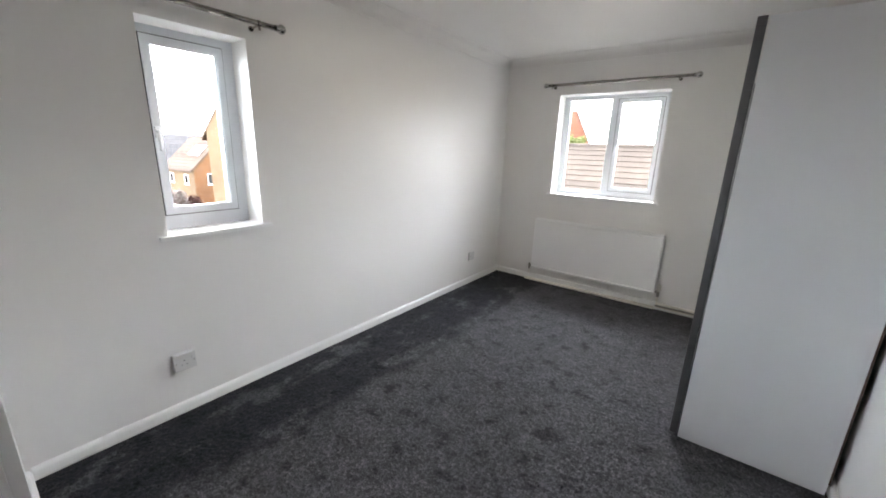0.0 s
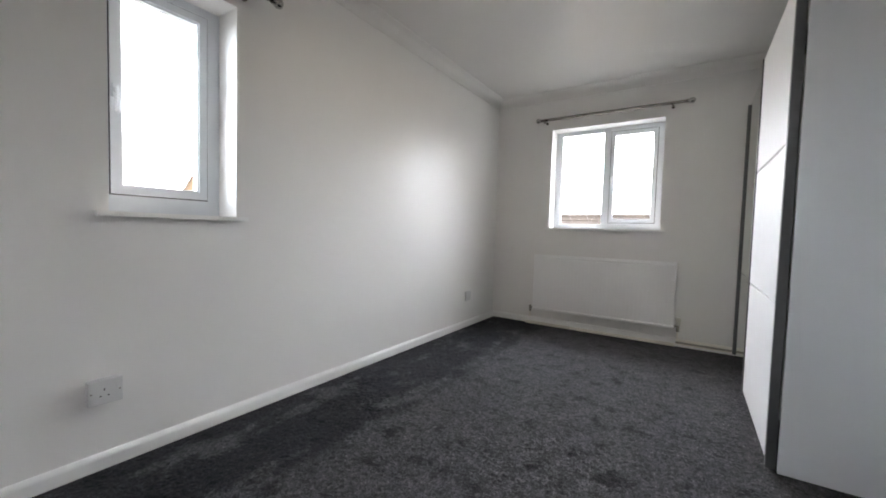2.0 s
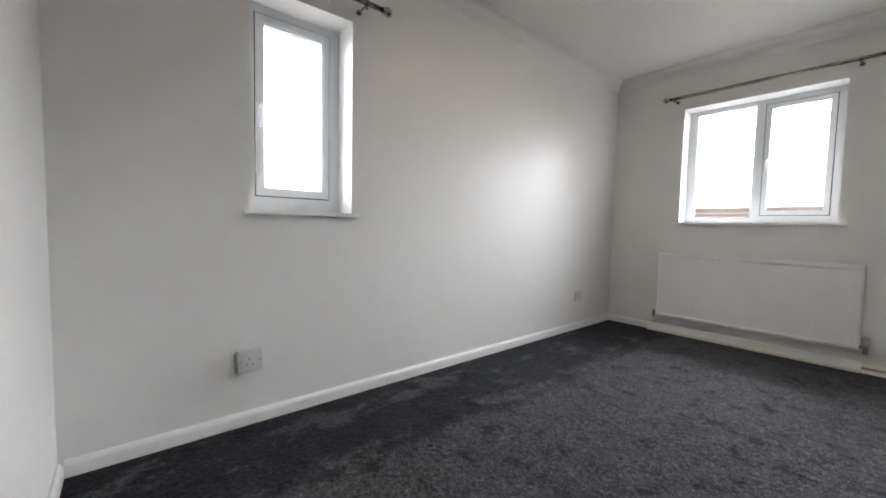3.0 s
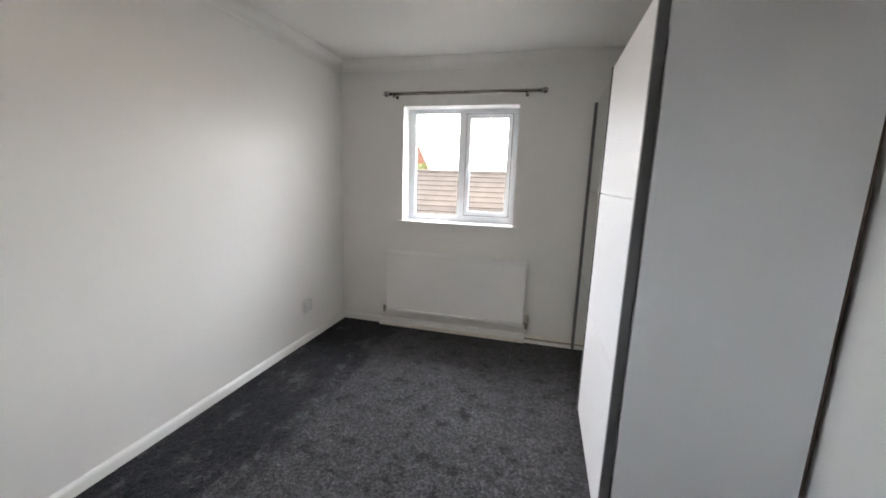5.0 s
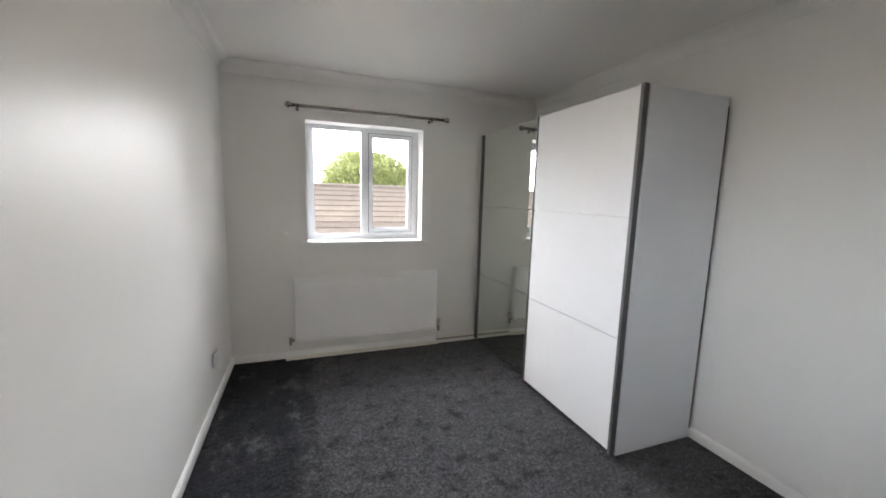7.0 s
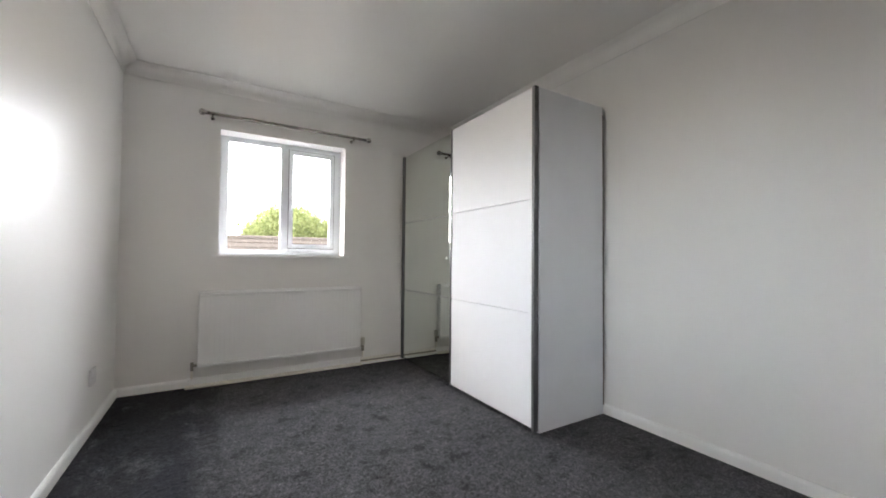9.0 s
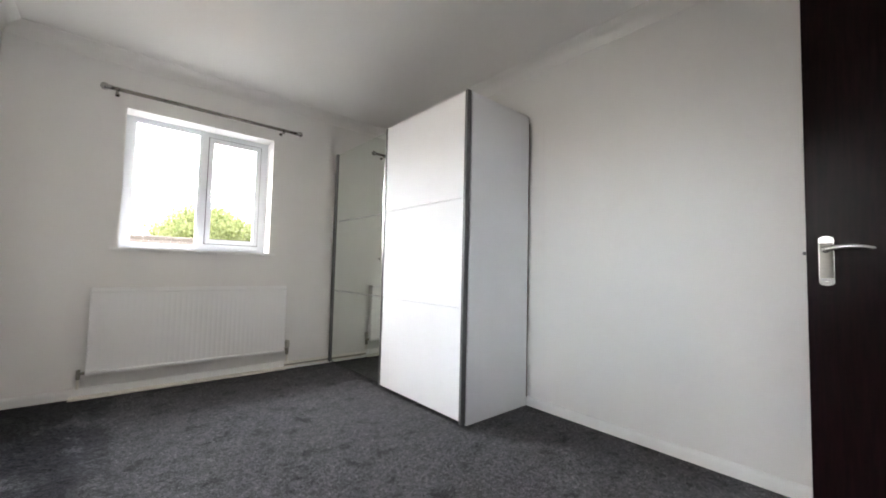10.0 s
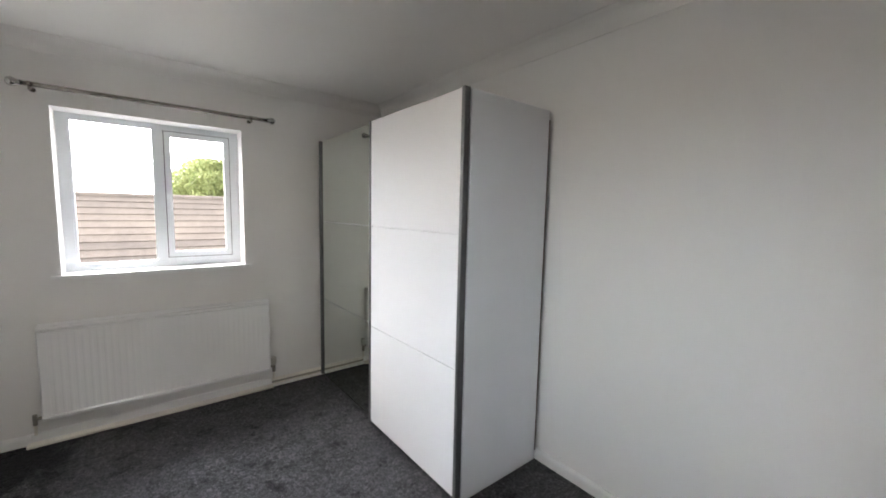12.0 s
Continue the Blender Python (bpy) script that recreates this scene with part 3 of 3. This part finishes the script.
# front skin pressed into shallow vertical flutes
k = 36
step = (RX1 - RX0 - 0.06) / k
outline = [(RX0 + 0.004, RF + 0.016), (RX0 + 0.004, RF + 0.004), (RX0 + 0.008, RF)]
outline += [(RX0 + 0.03, RF)]
for i in range(k):
    x = RX0 + 0.03 + i * step
    outline += [(x + step * 0.30, RF), (x + step * 0.42, RF + 0.0008), (x + step * 0.88, RF + 0.0008), (x + step, RF)]
outline += [(RX1 - 0.008, RF), (RX1 - 0.004, RF + 0.004), (RX1 - 0.004, RF + 0.016)]
prism(bm, outline, "z", RZ0 + 0.027, RZ1 - 0.040)
part("front_panel", bm, RAD, rad)
part("top_seam", boxed(RX0 + 0.003, RX1 - 0.003, RF - 0.008, RF + 0.015, RZ1 - 0.033, RZ1 - 0.012, 0.006, 3), RAD, rad)
part("core", boxed(RX0 + 0.008, RX1 - 0.008, RF + 0.017, YN - 0.030, RZ0 + 0.02, RZ1 - 0.014, 0.002), RAD, rad)
part("bottom_seam", boxed(RX0 + 0.003, RX1 - 0.003, RF - 0.017, RF + 0.015, RZ0 + 0.004, RZ0 + 0.026, 0.004, 2), RAD, rad)
part("back_panel", boxed(RX0 + 0.006, RX1 - 0.006, YN - 0.028, YN - 0.012, RZ0 + 0.01, RZ1 - 0.02, 0.004), RAD, rad)
for xa in (RX0, RX1 - 0.003):
    part("side_cover", boxed(xa, xa + 0.003, RF + 0.002, YN - 0.013, RZ0 + 0.012, RZ1 - 0.006, 0.001), RAD, rad)
bm = bmesh.new()
for i in range(58):
    x = RX0 + 0.02 + i * (RX1 - RX0 - 0.04) / 57
    box(bm, x - 0.004, x + 0.004, RF + 0.016, YN - 0.016, RZ1 - 0.010, RZ1 - 0.006)
box(bm, RX0 + 0.003, RX1 - 0.003, RF + 0.004, RF + 0.016, RZ1 - 0.0115, RZ1, 0.002)
box(bm, RX0 + 0.003, RX1 - 0.003, YN - 0.024, YN - 0.014, RZ1 - 0.0115, RZ1, 0.002)
part("top_grille", bm, RAD, rad)
for xa in (RX0 + 0.22, RX1 - 0.22):
    part("wall_bracket", boxed(xa - 0.012, xa + 0.012, YN - 0.0125, YN - 0.0002, RZ0 + 0.05, RZ1 - 0.05, 0.001), RAD, rad)

# thermostatic valve on one side, lockshield on the other
VX, VY = RX1 + 0.030, RF + 0.030
trv = part("valve", tube(tube(bmesh.new(), (VX, VY, 0.130), (VX, VY, 0.187), 0.013, 16), (VX - 0.0275, VY, 0.178), (VX, VY, 0.178), 0.011, 14), BRASSY, rad, "dull metal radiator valve")
bm = bmesh.new()
tube(bm, (VX, VY, 0.187), (VX, VY, 0.244), 0.0185, 18, 0.0215)
tube(bm, (VX, VY, 0.244), (VX, VY, 0.254), 0.0215, 18, 0.015)
part("valve_head", bm, SILVER, trv, "grey thermostatic valve head")
part("pipe", tube(bmesh.new(), (VX, VY, 0.070), (VX, VY, 0.132), 0.0075, 12), CREAM, rad)
LX = RX0 - 0.034
part("valve", tube(tube(bmesh.new(), (LX, VY, 0.132), (LX, VY, 0.196), 0.011, 16), (LX, VY, 0.170), (LX + 0.032, VY, 0.170), 0.010, 14), BRASSY, rad, "dull metal lockshield valve")
part("pipe", tube(bmesh.new(), (LX, VY, 0.070), (LX, VY, 0.134), 0.0075, 12), CREAM, rad)

# boxing over the pipes along the foot of the wall
boxing = thing("pipe_boxing", (-0.6, YN, 0), "cream painted timber strips covering the pipes along the wall's foot", "pipe boxing")
part("back_board", boxed(-1.302, 0.066, YN - 0.018, YN - 0.0005, 0.0, 0.066, 0.003), TRIM, boxing)
part("floor_strip", boxed(-1.318, 0.066, YN - 0.072, YN - 0.0185, 0.0, 0.018, 0.004, 2), CREAM, boxing, "low cream painted strip on the floor")
part("floor_strip", boxed(0.067, XE - 0.03, YN - 0.052, YN - 0.030, 0.0, 0.015, 0.004, 2), TRIM, boxing, "thin white strip on the floor")
part("pipe", tube(bmesh.new(), (0.067, YN - 0.021, 0.030), (XE - 0.03, YN - 0.021, 0.030), 0.0075, 12), BRASSY, boxing, "dark copper pipe")


# ---- curtain poles ----
def curtain_pole(along, wall, sign, z, a, c, brackets, label):
    off = 0.092
    w = wall + sign * off

    def at(q, d=0.0, zz=0.0):
        return (q, w + d, z + zz) if along == "x" else (w + d, q, z + zz)
    t = thing("curtain_pole", at((a + c) / 2), label, "curtain pole", "curtain poles over the windows")
    part("rod", tube(bmesh.new(), at(a + 0.02), at((a + c) / 2 + 0.03), 0.0135, 20), NICKEL, t, "", True)
    part("inner_rod", tube(bmesh.new(), at((a + c) / 2), at(c - 0.02), 0.0131, 20), NICKEL, t, "", True)
    for q, s in ((a, 1), (c, -1)):
        bm = tube(bmesh.new(), at(q + s * 0.034), at(q + s * 0.018), 0.0170, 18)
        part("collar", bm, CHROME, t)
        f = part("finial", ball(bmesh.new(), at(q), 0.0250, 16), CHROME, t, "round crackle-glass finial", True)
    for q in brackets:
        bm = bmesh.new()
        for i in range(4):
            d0, d1 = [-sign * (off - 0.004) * (1 - j / 4) for j in (i, i + 1)]
            tube(bm, at(q, d0, -0.012 + 0.004 * (i / 4)), at(q, d1, -0.012 + 0.004 * ((i + 1) / 4)), 0.0055, 10)
        tube(bm, at(q, 0, -0.032), at(q, 0, -0.008), 0.0070, 12)
        tube(bm, at(q - 0.006), at(q + 0.006), 0.0158, 18)
        b = part("bracket", bm, NICKEL, t)
        base = bmesh.new()
        tube(base, at(q, -sign * (off - 0.0005), -0.012), at(q, -sign * (off - 0.008), -0.012), 0.014, 18)
        part("wall_rose", base, NICKEL, b)
    return t


curtain_pole("x", YN, -1, 2.124, -1.247, 0.091, (-1.180, -0.050), "brushed nickel curtain pole with round finials, no curtains")
curtain_pole("y", XW, 1, 2.075, 0.985, 1.790, (1.115, 1.665), "short brushed nickel curtain pole with round finials, no curtains")


# ---- sockets ----
def wall_plate(y0, y1, z0, z1, depth, label, switched):
    t = thing("wall_socket", (XW, (y0 + y1) / 2, z0), label, "socket", "wall sockets")
    p = part("faceplate", boxed(XW + 0.0005, XW + depth, y0, y1, z0, z1, 0.004, 2), PLASTIC, t)
    cy, cz, f = (y0 + y1) / 2, (z0 + z1) / 2, XW + depth
    if switched:
        part("rocker_switch", boxed(f - 0.001, f + 0.004, y1 - 0.022, y1 - 0.010, cz + 0.008, cz + 0.030, 0.0015), PLASTIC, p)
        for hy, hz, a, h in ((cy - 0.004, cz + 0.010, 0.004, 0.008), (cy - 0.016, cz - 0.014, 0.0065, 0.0035), (cy + 0.008, cz - 0.014, 0.0065, 0.0035)):
            part("pin_hole", boxed(f - 0.0005, f + 0.0008, hy - a / 2, hy + a / 2, hz - h / 2, hz + h / 2), HOLE, p)
        part("screw", tube(bmesh.new(), (f - 0.001, y1 - 0.010, cz), (f + 0.0008, y1 - 0.010, cz), 0.0035, 12), BRASSY, p)
        part("screw", tube(bmesh.new(), (f - 0.001, y0 + 0.010, cz), (f + 0.0008, y0 + 0.010, cz), 0.0035, 12), BRASSY, p)
    else:
        part("outlet", boxed(f - 0.001, f + 0.002, cy - 0.013, cy + 0.013, cz - 0.013, cz + 0.013, 0.001), PLASTIC, p)
        for hy in (y0 + 0.012, y1 - 0.012):
            part("screw", tube(bmesh.new(), (f - 0.001, hy, cz), (f + 0.0008, hy, cz), 0.003, 12), BRASSY, p)
    return t


wall_plate(1.066, 1.172, 0.259, 0.356, 0.030, "white single switched socket on a raised box", True)
wall_plate(3.918, 4.022, 0.264, 0.358, 0.014, "white outlet plate near the corner", False)

# ---- ceiling light ----
LCX, LCY = -0.56, 2.65
lamp = thing("ceiling_light", (LCX, LCY, ZC), "square chrome ceiling light with four lit spots", "ceiling light")
part("base_plate", boxed(LCX - 0.125, LCX + 0.125, LCY - 0.125, LCY + 0.125, ZC - 0.022, ZC - 0.0005, 0.004, 2), CHROME, lamp)
for sx in (-1, 1):
    for sy in (-1, 1):
        px, py = LCX + sx * 0.072, LCY + sy * 0.070
        bm = bmesh.new()
        tube(bm, (px, py, ZC - 0.022), (px, py, ZC - 0.030), 0.014, 16)
        box(bm, px - 0.038, px + 0.038, py - 0.038, py + 0.038, ZC - 0.056, ZC - 0.030, 0.006, 2)
        head = part("spot_head", bm, CHROME, lamp)
        part("rim", tube(bmesh.new(), (px, py, ZC - 0.0565), (px, py, ZC - 0.0605), 0.031, 24), CHROME, head)
        part("lens", tube(bmesh.new(), (px, py, ZC - 0.0600), (px, py, ZC - 0.0635), 0.025, 24), LENS, head, "lit warm white spot lens")
for sx, sy, dz in ((0.142, 0.085, 0.046), (0.146, -0.06, 0.050), (0.150, 0.015, 0.034), (-0.140, 0.09, 0.040)):
    bm = bmesh.new()
    at = (LCX + sx, LCY + sy, ZC - dz)
    bmesh.ops.create_icosphere(bm, subdivisions=1, radius=0.021, matrix=Matrix.Translation(at) @ Matrix.Diagonal((0.8, 0.8, 1.25, 1)))
    drop = part("crystal", bm, CRYSTAL, lamp, "small cut crystal drop")
    top = at[2] + 0.024
    part("hanger", tube(tube(bmesh.new(), (at[0], at[1], top - 0.004), (at[0], at[1], ZC - 0.011), 0.0015, 8), (at[0], at[1], ZC - 0.011), (LCX + math.copysign(0.124, sx), at[1], ZC - 0.011), 0.0015, 8), CHROME, drop)

# ---- outside ----
GZ = -5.2
bm = bmesh.new()
bmesh.ops.create_grid(bm, x_segments=12, y_segments=12, size=600, matrix=Matrix.Translation((0, 0, GZ)))
setting("wall_lower_storey", boxed(XW - 0.30, 1.52, -1.34, YN + 0.30, GZ, -0.121), BUFF_BRICK, "buff brick storey below the room", "wall")
setting("ground", bm, GRASS, "grass and gravel between the houses", "ground")


def house_window(parent, axis, face, out, u, z, w, h):
    def bx(a0, a1, d0, d1, b0, b1):
        lo, hi = sorted((face + out * d0, face + out * d1))
        return boxed(lo, hi, a0, a1, b0, b1) if axis == "x" else boxed(a0, a1, lo, hi, b0, b1)
    lo, hi = sorted((face - out * 0.03, face + out * 0.05))
    f = part("window", holed(axis, lo, hi, u - w / 2, u + w / 2, z, z + h, (u - w / 2 + 0.07, u + w / 2 - 0.07, z + 0.07, z + h - 0.07)), PVC_OUT, parent)
    part("pane", bx(u - w / 2 + 0.07, u + w / 2 - 0.07, 0.0, 0.02, z + 0.07, z + h - 0.07), DARKGLASS, f)
    part("sill", bx(u - w / 2 - 0.06, u + w / 2 + 0.06, 0.0, 0.10, z - 0.07, z), PVC_OUT, f)


def slope_courses(parent, ridge_at, along, a, c, run, drop, gauge, mat, name="tile_course", limit=60):
    """Overlapping tile courses down a slope, from the ridge. along: the ridge's axis. run and drop: how far the slope goes out (signed) and down."""
    length = math.hypot(run, drop)
    dirv = (run / length, -drop / length)
    nrm = (-dirv[1], dirv[0]) if run > 0 else (dirv[1], -dirv[0])
    count = min(limit, int(length / gauge))
    for i in range(count):
        s0, s1 = i * gauge - 0.02, (i + 1) * gauge + 0.06
        pts = []
        for s, lift in ((s0, 0.0), (s1, 0.032), (s1, 0.010), (s0, -0.02)):
            pts.append((ridge_at[0] + dirv[0] * s + nrm[0] * lift, ridge_at[1] + dirv[1] * s + nrm[1] * lift))
        bm = bmesh.new()
        prism(bm, pts, along, a, c)
        part(name, bm, mat, parent)


# low neighbour whose long tiled roof fills the lower half of the north window
RY, RZ, RUN, DROP = 18.0, 1.80, 5.2, 4.0
nb = thing("neighbour_house", (0, RY, GZ), "brick neighbour house with a weathered concrete tile roof", "house")
part("wall", boxed(-17.5, 15.5, RY - RUN + 0.5, RY + RUN - 0.5, GZ, RZ - DROP - 0.05), BUFF_BRICK, nb)
bm = bmesh.new()
prism(bm, [(RY, RZ - 0.06), (RY - RUN, RZ - DROP - 0.06), (RY - RUN, RZ - DROP - 0.2), (RY + RUN, RZ - DROP - 0.2), (RY + RUN, RZ - DROP - 0.06)], "x", -18, 16)
roof = part("roof", bm, TILE, nb)
slope_courses(roof, (RY, RZ), "x", -18.02, 16.02, -RUN, DROP, 0.327, TILE)
for i in range(76):
    x = -18 + i * 0.45
    bm = bmesh.new()
    prism(bm, [(RY - 0.13, RZ - 0.06), (RY - 0.10, RZ + 0.03), (RY, RZ + 0.075), (RY + 0.10, RZ + 0.03), (RY + 0.13, RZ - 0.06)], "x", x + 0.006, x + 0.448)
    part("ridge_tile", bm, TILE, roof)


def gable_house(name, label, x0, x1, y0, y1, eave, apex, ridge, brick, tiles, over=0.3, gauge=0.34):
    """A gabled house. ridge: 'x' or 'y', the way its ridge runs."""
    h = thing(name, ((x0 + x1) / 2, (y0 + y1) / 2, GZ), label, "house")
    bm = bmesh.new()
    if ridge == "x":
        m = (y0 + y1) / 2
        prism(bm, [(y0, GZ), (y1, GZ), (y1, eave), (m, apex), (y0, eave)], "x", x0, x1)
    else:
        m = (x0 + x1) / 2
        prism(bm, [(x0, GZ), (x1, GZ), (x1, eave), (m, apex), (x0, eave)], "y", y0, y1)
    part("wall", bm, brick, h)
    lo, hi = (y0, y1) if ridge == "x" else (x0, x1)
    half = (hi - lo) / 2
    k = (apex - eave) / half
    bm = bmesh.new()
    e = half + over
    prism(bm, [(m, apex + 0.12), (m - e, apex + 0.12 - k * e), (m - e, apex + 0.02 - k * e), (m, apex + 0.02), (m + e, apex + 0.02 - k * e), (m + e, apex + 0.12 - k * e)], ridge,
          (x0 if ridge == "x" else y0) - over * 0.4, (x1 if ridge == "x" else y1) + over * 0.4)
    r = part("roof", bm, tiles, h)
    for s in (-1, 1):
        slope_courses(r, (m, apex + 0.15), ridge, (x0 if ridge == "x" else y0) - over * 0.4, (x1 if ridge == "x" else y1) + over * 0.4, s * e, k * e, gauge, tiles, limit=30)
    return h


# red brick gable rising behind the neighbour's roof
gable_house("brick_house", "orange-red brick house with a steep gable", -16.4, -11.2, 32.7, 41.7, 1.8, 7.2, "y", RED_BRICK, SLATE).rotation_euler = (0, 0, radians(22))

# west side: slate-roofed terrace, a buff house with an orange gable wing, and a tall buff gable
terrace = gable_house("terrace", "long orange brick terrace with a grey slate roof and dormers", -60, -50, -8, 40, -1.6, 2.1, "y", RED_BRICK, SLATE, gauge=0.5)
for y in (3.0, 6.2, 9.4):
    bm = bmesh.new()
    prism(bm, [(y - 0.75, -1.6), (y + 0.75, -1.6), (y + 0.75, -0.35), (y, 0.45), (y - 0.75, -0.35)], "x", -53.6, -50.9)
    d = part("dormer", bm, RED_BRICK, terrace)
    part("dormer_window", boxed(-50.9, -50.84, y - 0.45, y + 0.45, -1.35, -0.45), PVC_OUT, terrace)
    part("dormer_pane", boxed(-50.84, -50.82, y - 0.36, y + 0.36, -1.26, -0.54), DARKGLASS, terrace)
    bm = bmesh.new()
    prism(bm, [(y, 0.58), (y - 0.95, -0.42), (y - 0.95, -0.52), (y, 0.45), (y + 0.95, -0.52), (y + 0.95, -0.42)], "x", -53.8, -50.7)
    part("dormer_roof", bm, SLATE, terrace)
for y in (13.3, 15.4):
    bm = boxed(-0.55, 0.55, -0.45, 0.45, -0.04, 0.05)
    for q in bm.verts:
        q.co = Matrix.Translation((-52.0, y, 0.09)) @ Matrix.Rotation(radians(36.5), 4, "Y") @ q.co
    part("rooflight", bm, PVC_OUT, terrace, "pale rooflight")

buff = gable_house("buff_house", "buff brick house with brown tiled roof and orange gable end", -40.2, -34.9, 12.9, 17.9, -0.8, 1.7, "x", BUFF_BRICK, TANROOF, 0.22)
buff.rotation_euler = (0, 0, radians(3.8))
bm = bmesh.new()
prism(bm, [(12.93, GZ), (17.87, GZ), (17.87, -0.83), (15.4, 1.64), (12.93, -0.83)], "x", -34.899, -34.83)
part("gable_wall", bm, ORANGE_BRICK, buff, "orange brick gable end")
for x in (-38.9, -36.2):
    house_window(buff, "y", 12.9, -1, x, -2.0, 0.7, 0.8)
house_window(buff, "y", 12.9, -1, -36.4, -4.4, 0.7, 1.2)
part("door", boxed(-38.4, -37.6, 12.84, 12.91, GZ, GZ + 2.0), TANROOF, buff)
house_window(buff, "x", -34.83, 1, 14.2, -2.0, 0.6, 0.9)
# a pale solar panel high on the slope, near the gable
bm = boxed(-0.9, 0.9, -0.55, 0.55, -0.03, 0.05)
for q in bm.verts:
    q.co = Matrix.Translation((-36.5, 14.15, 0.73)) @ Matrix.Rotation(radians(45), 4, "X") @ q.co
part("roof_panel", bm, PVC_OUT, buff, "pale solar panel")
shed = thing("garden_shed", (-29.8, 9.6, GZ), "low garden shed with a pale flat roof", "shed")
part("wall", boxed(-31.0, -29.6, 9.05, 10.15, GZ, -2.98), BUFF_BRICK, shed)
part("roof", boxed(-31.1, -29.5, 8.95, 10.25, -2.98, -2.86), PVC_OUT, shed)
tall = gable_house("tall_buff_house", "tall buff brick house with a steep gable", -28.43, -20.43, 10.70, 17.10, 2.0, 8.0, "x", BUFF_BRICK, TANROOF, 0.25)
tall.rotation_euler = (0, 0, radians(-23))

# ---- trees ----
def tree(at, height, spread, seed, label, leaves=5200, leaf=0.32, mat=None):
    rng = random.Random(seed)
    t = thing("tree", at, label, "tree")
    x, y, z = at
    bm = bmesh.new()
    fork = height * 0.38
    tube(bm, (x, y, z), (x, y, z + fork), spread * 0.085, 10, spread * 0.06)
    tips = []
    for i in range(9):
        a = 2 * math.pi * i / 9 + rng.uniform(-0.3, 0.3)
        rr = spread * rng.uniform(0.35, 0.75)
        tip = (x + rr * math.cos(a), y + rr * math.sin(a), z + height * rng.uniform(0.5, 0.86))
        mid = (x + rr * 0.4 * math.cos(a), y + rr * 0.4 * math.sin(a), z + fork + (tip[2] - z - fork) * 0.55)
        tube(bm, (x, y, z + fork * 0.9), mid, spread * 0.04, 7, spread * 0.025)
        tube(bm, mid, tip, spread * 0.025, 6, spread * 0.008)
        tips += [mid, tip]
    part("trunk", bm, BARK, t)
    clumps = []
    for i in range(150):
        u = rng.random() ** 0.6
        a, e = rng.uniform(0, 2 * math.pi), rng.uniform(-0.5, 1.0)
        r = spread * (0.35 + 0.55 * u)
        ce = math.cos(e * 1.35)
        clumps.append((x + r * ce * math.cos(a), y + r * ce * math.sin(a), z + height * 0.58 + height * 0.36 * math.sin(e * 1.35) * (0.5 + 0.5 * u), spread * rng.uniform(0.17, 0.30)))
    verts, faces = [], []
    for i in range(leaves):
        cx, cy, cz, cr = clumps[i % len(clumps)]
        d = Vector((rng.gauss(0, 1), rng.gauss(0, 1), rng.gauss(0, 1))).normalized() * cr * rng.random() ** 0.4
        p = Vector((cx, cy, cz)) + d
        q = Euler((rng.uniform(0, 6.3), rng.uniform(0, 6.3), rng.uniform(0, 6.3))).to_matrix()
        s = leaf * rng.uniform(0.6, 1.3)
        k = len(verts)
        for lx, ly, lz in ((-0.5, 0, 0), (0, -0.3, 0.06), (0.5, 0, 0), (0, 0.3, 0.06)):
            verts.append(p + q @ Vector((lx * s, ly * s, lz * s)))
        faces.append((k, k + 1, k + 2, k + 3))
    me = bpy.data.meshes.new("crown")
    me.from_pydata([tuple(q) for q in verts], [], faces)
    me.materials.append(mat or LEAF)
    ob = new("crown", me)
    ob.parent = t
    ob.location = -Vector(at)
    ob["kind"] = "stuff"
    return t


tree((6.3, 50, GZ), 12.6, 6.1, 3, "broad round-crowned tree in fresh spring leaf", 48000, 0.34)
tree((0.6, 62, GZ), 8.3, 3.2, 4, "small tree in spring leaf beyond the roofs", 3000, 0.5)
tree((16.5, 66, GZ), 8.6, 4.0, 5, "leafy tree beyond the roofs", 3000, 0.5)
tree((-10.2, 31.0, GZ), 8.3, 1.7, 6, "leafy tree before the brick gable", 5000, 0.3)
tree((-33.6, 9.7, GZ), 2.85, 1.2, 7, "low dark-red leaved shrub beside the terrace", 1800, 0.22, RED_LEAF)
tree((-33.4, 11.3, GZ), 3.2, 0.9, 8, "small pale blossoming shrub before the buff house", 1400, 0.2, BLOSSOM)
tree((-33.2, 12.3, GZ), 2.6, 0.7, 9, "low dark-red leaved shrub beside the buff house", 900, 0.22, RED_LEAF)
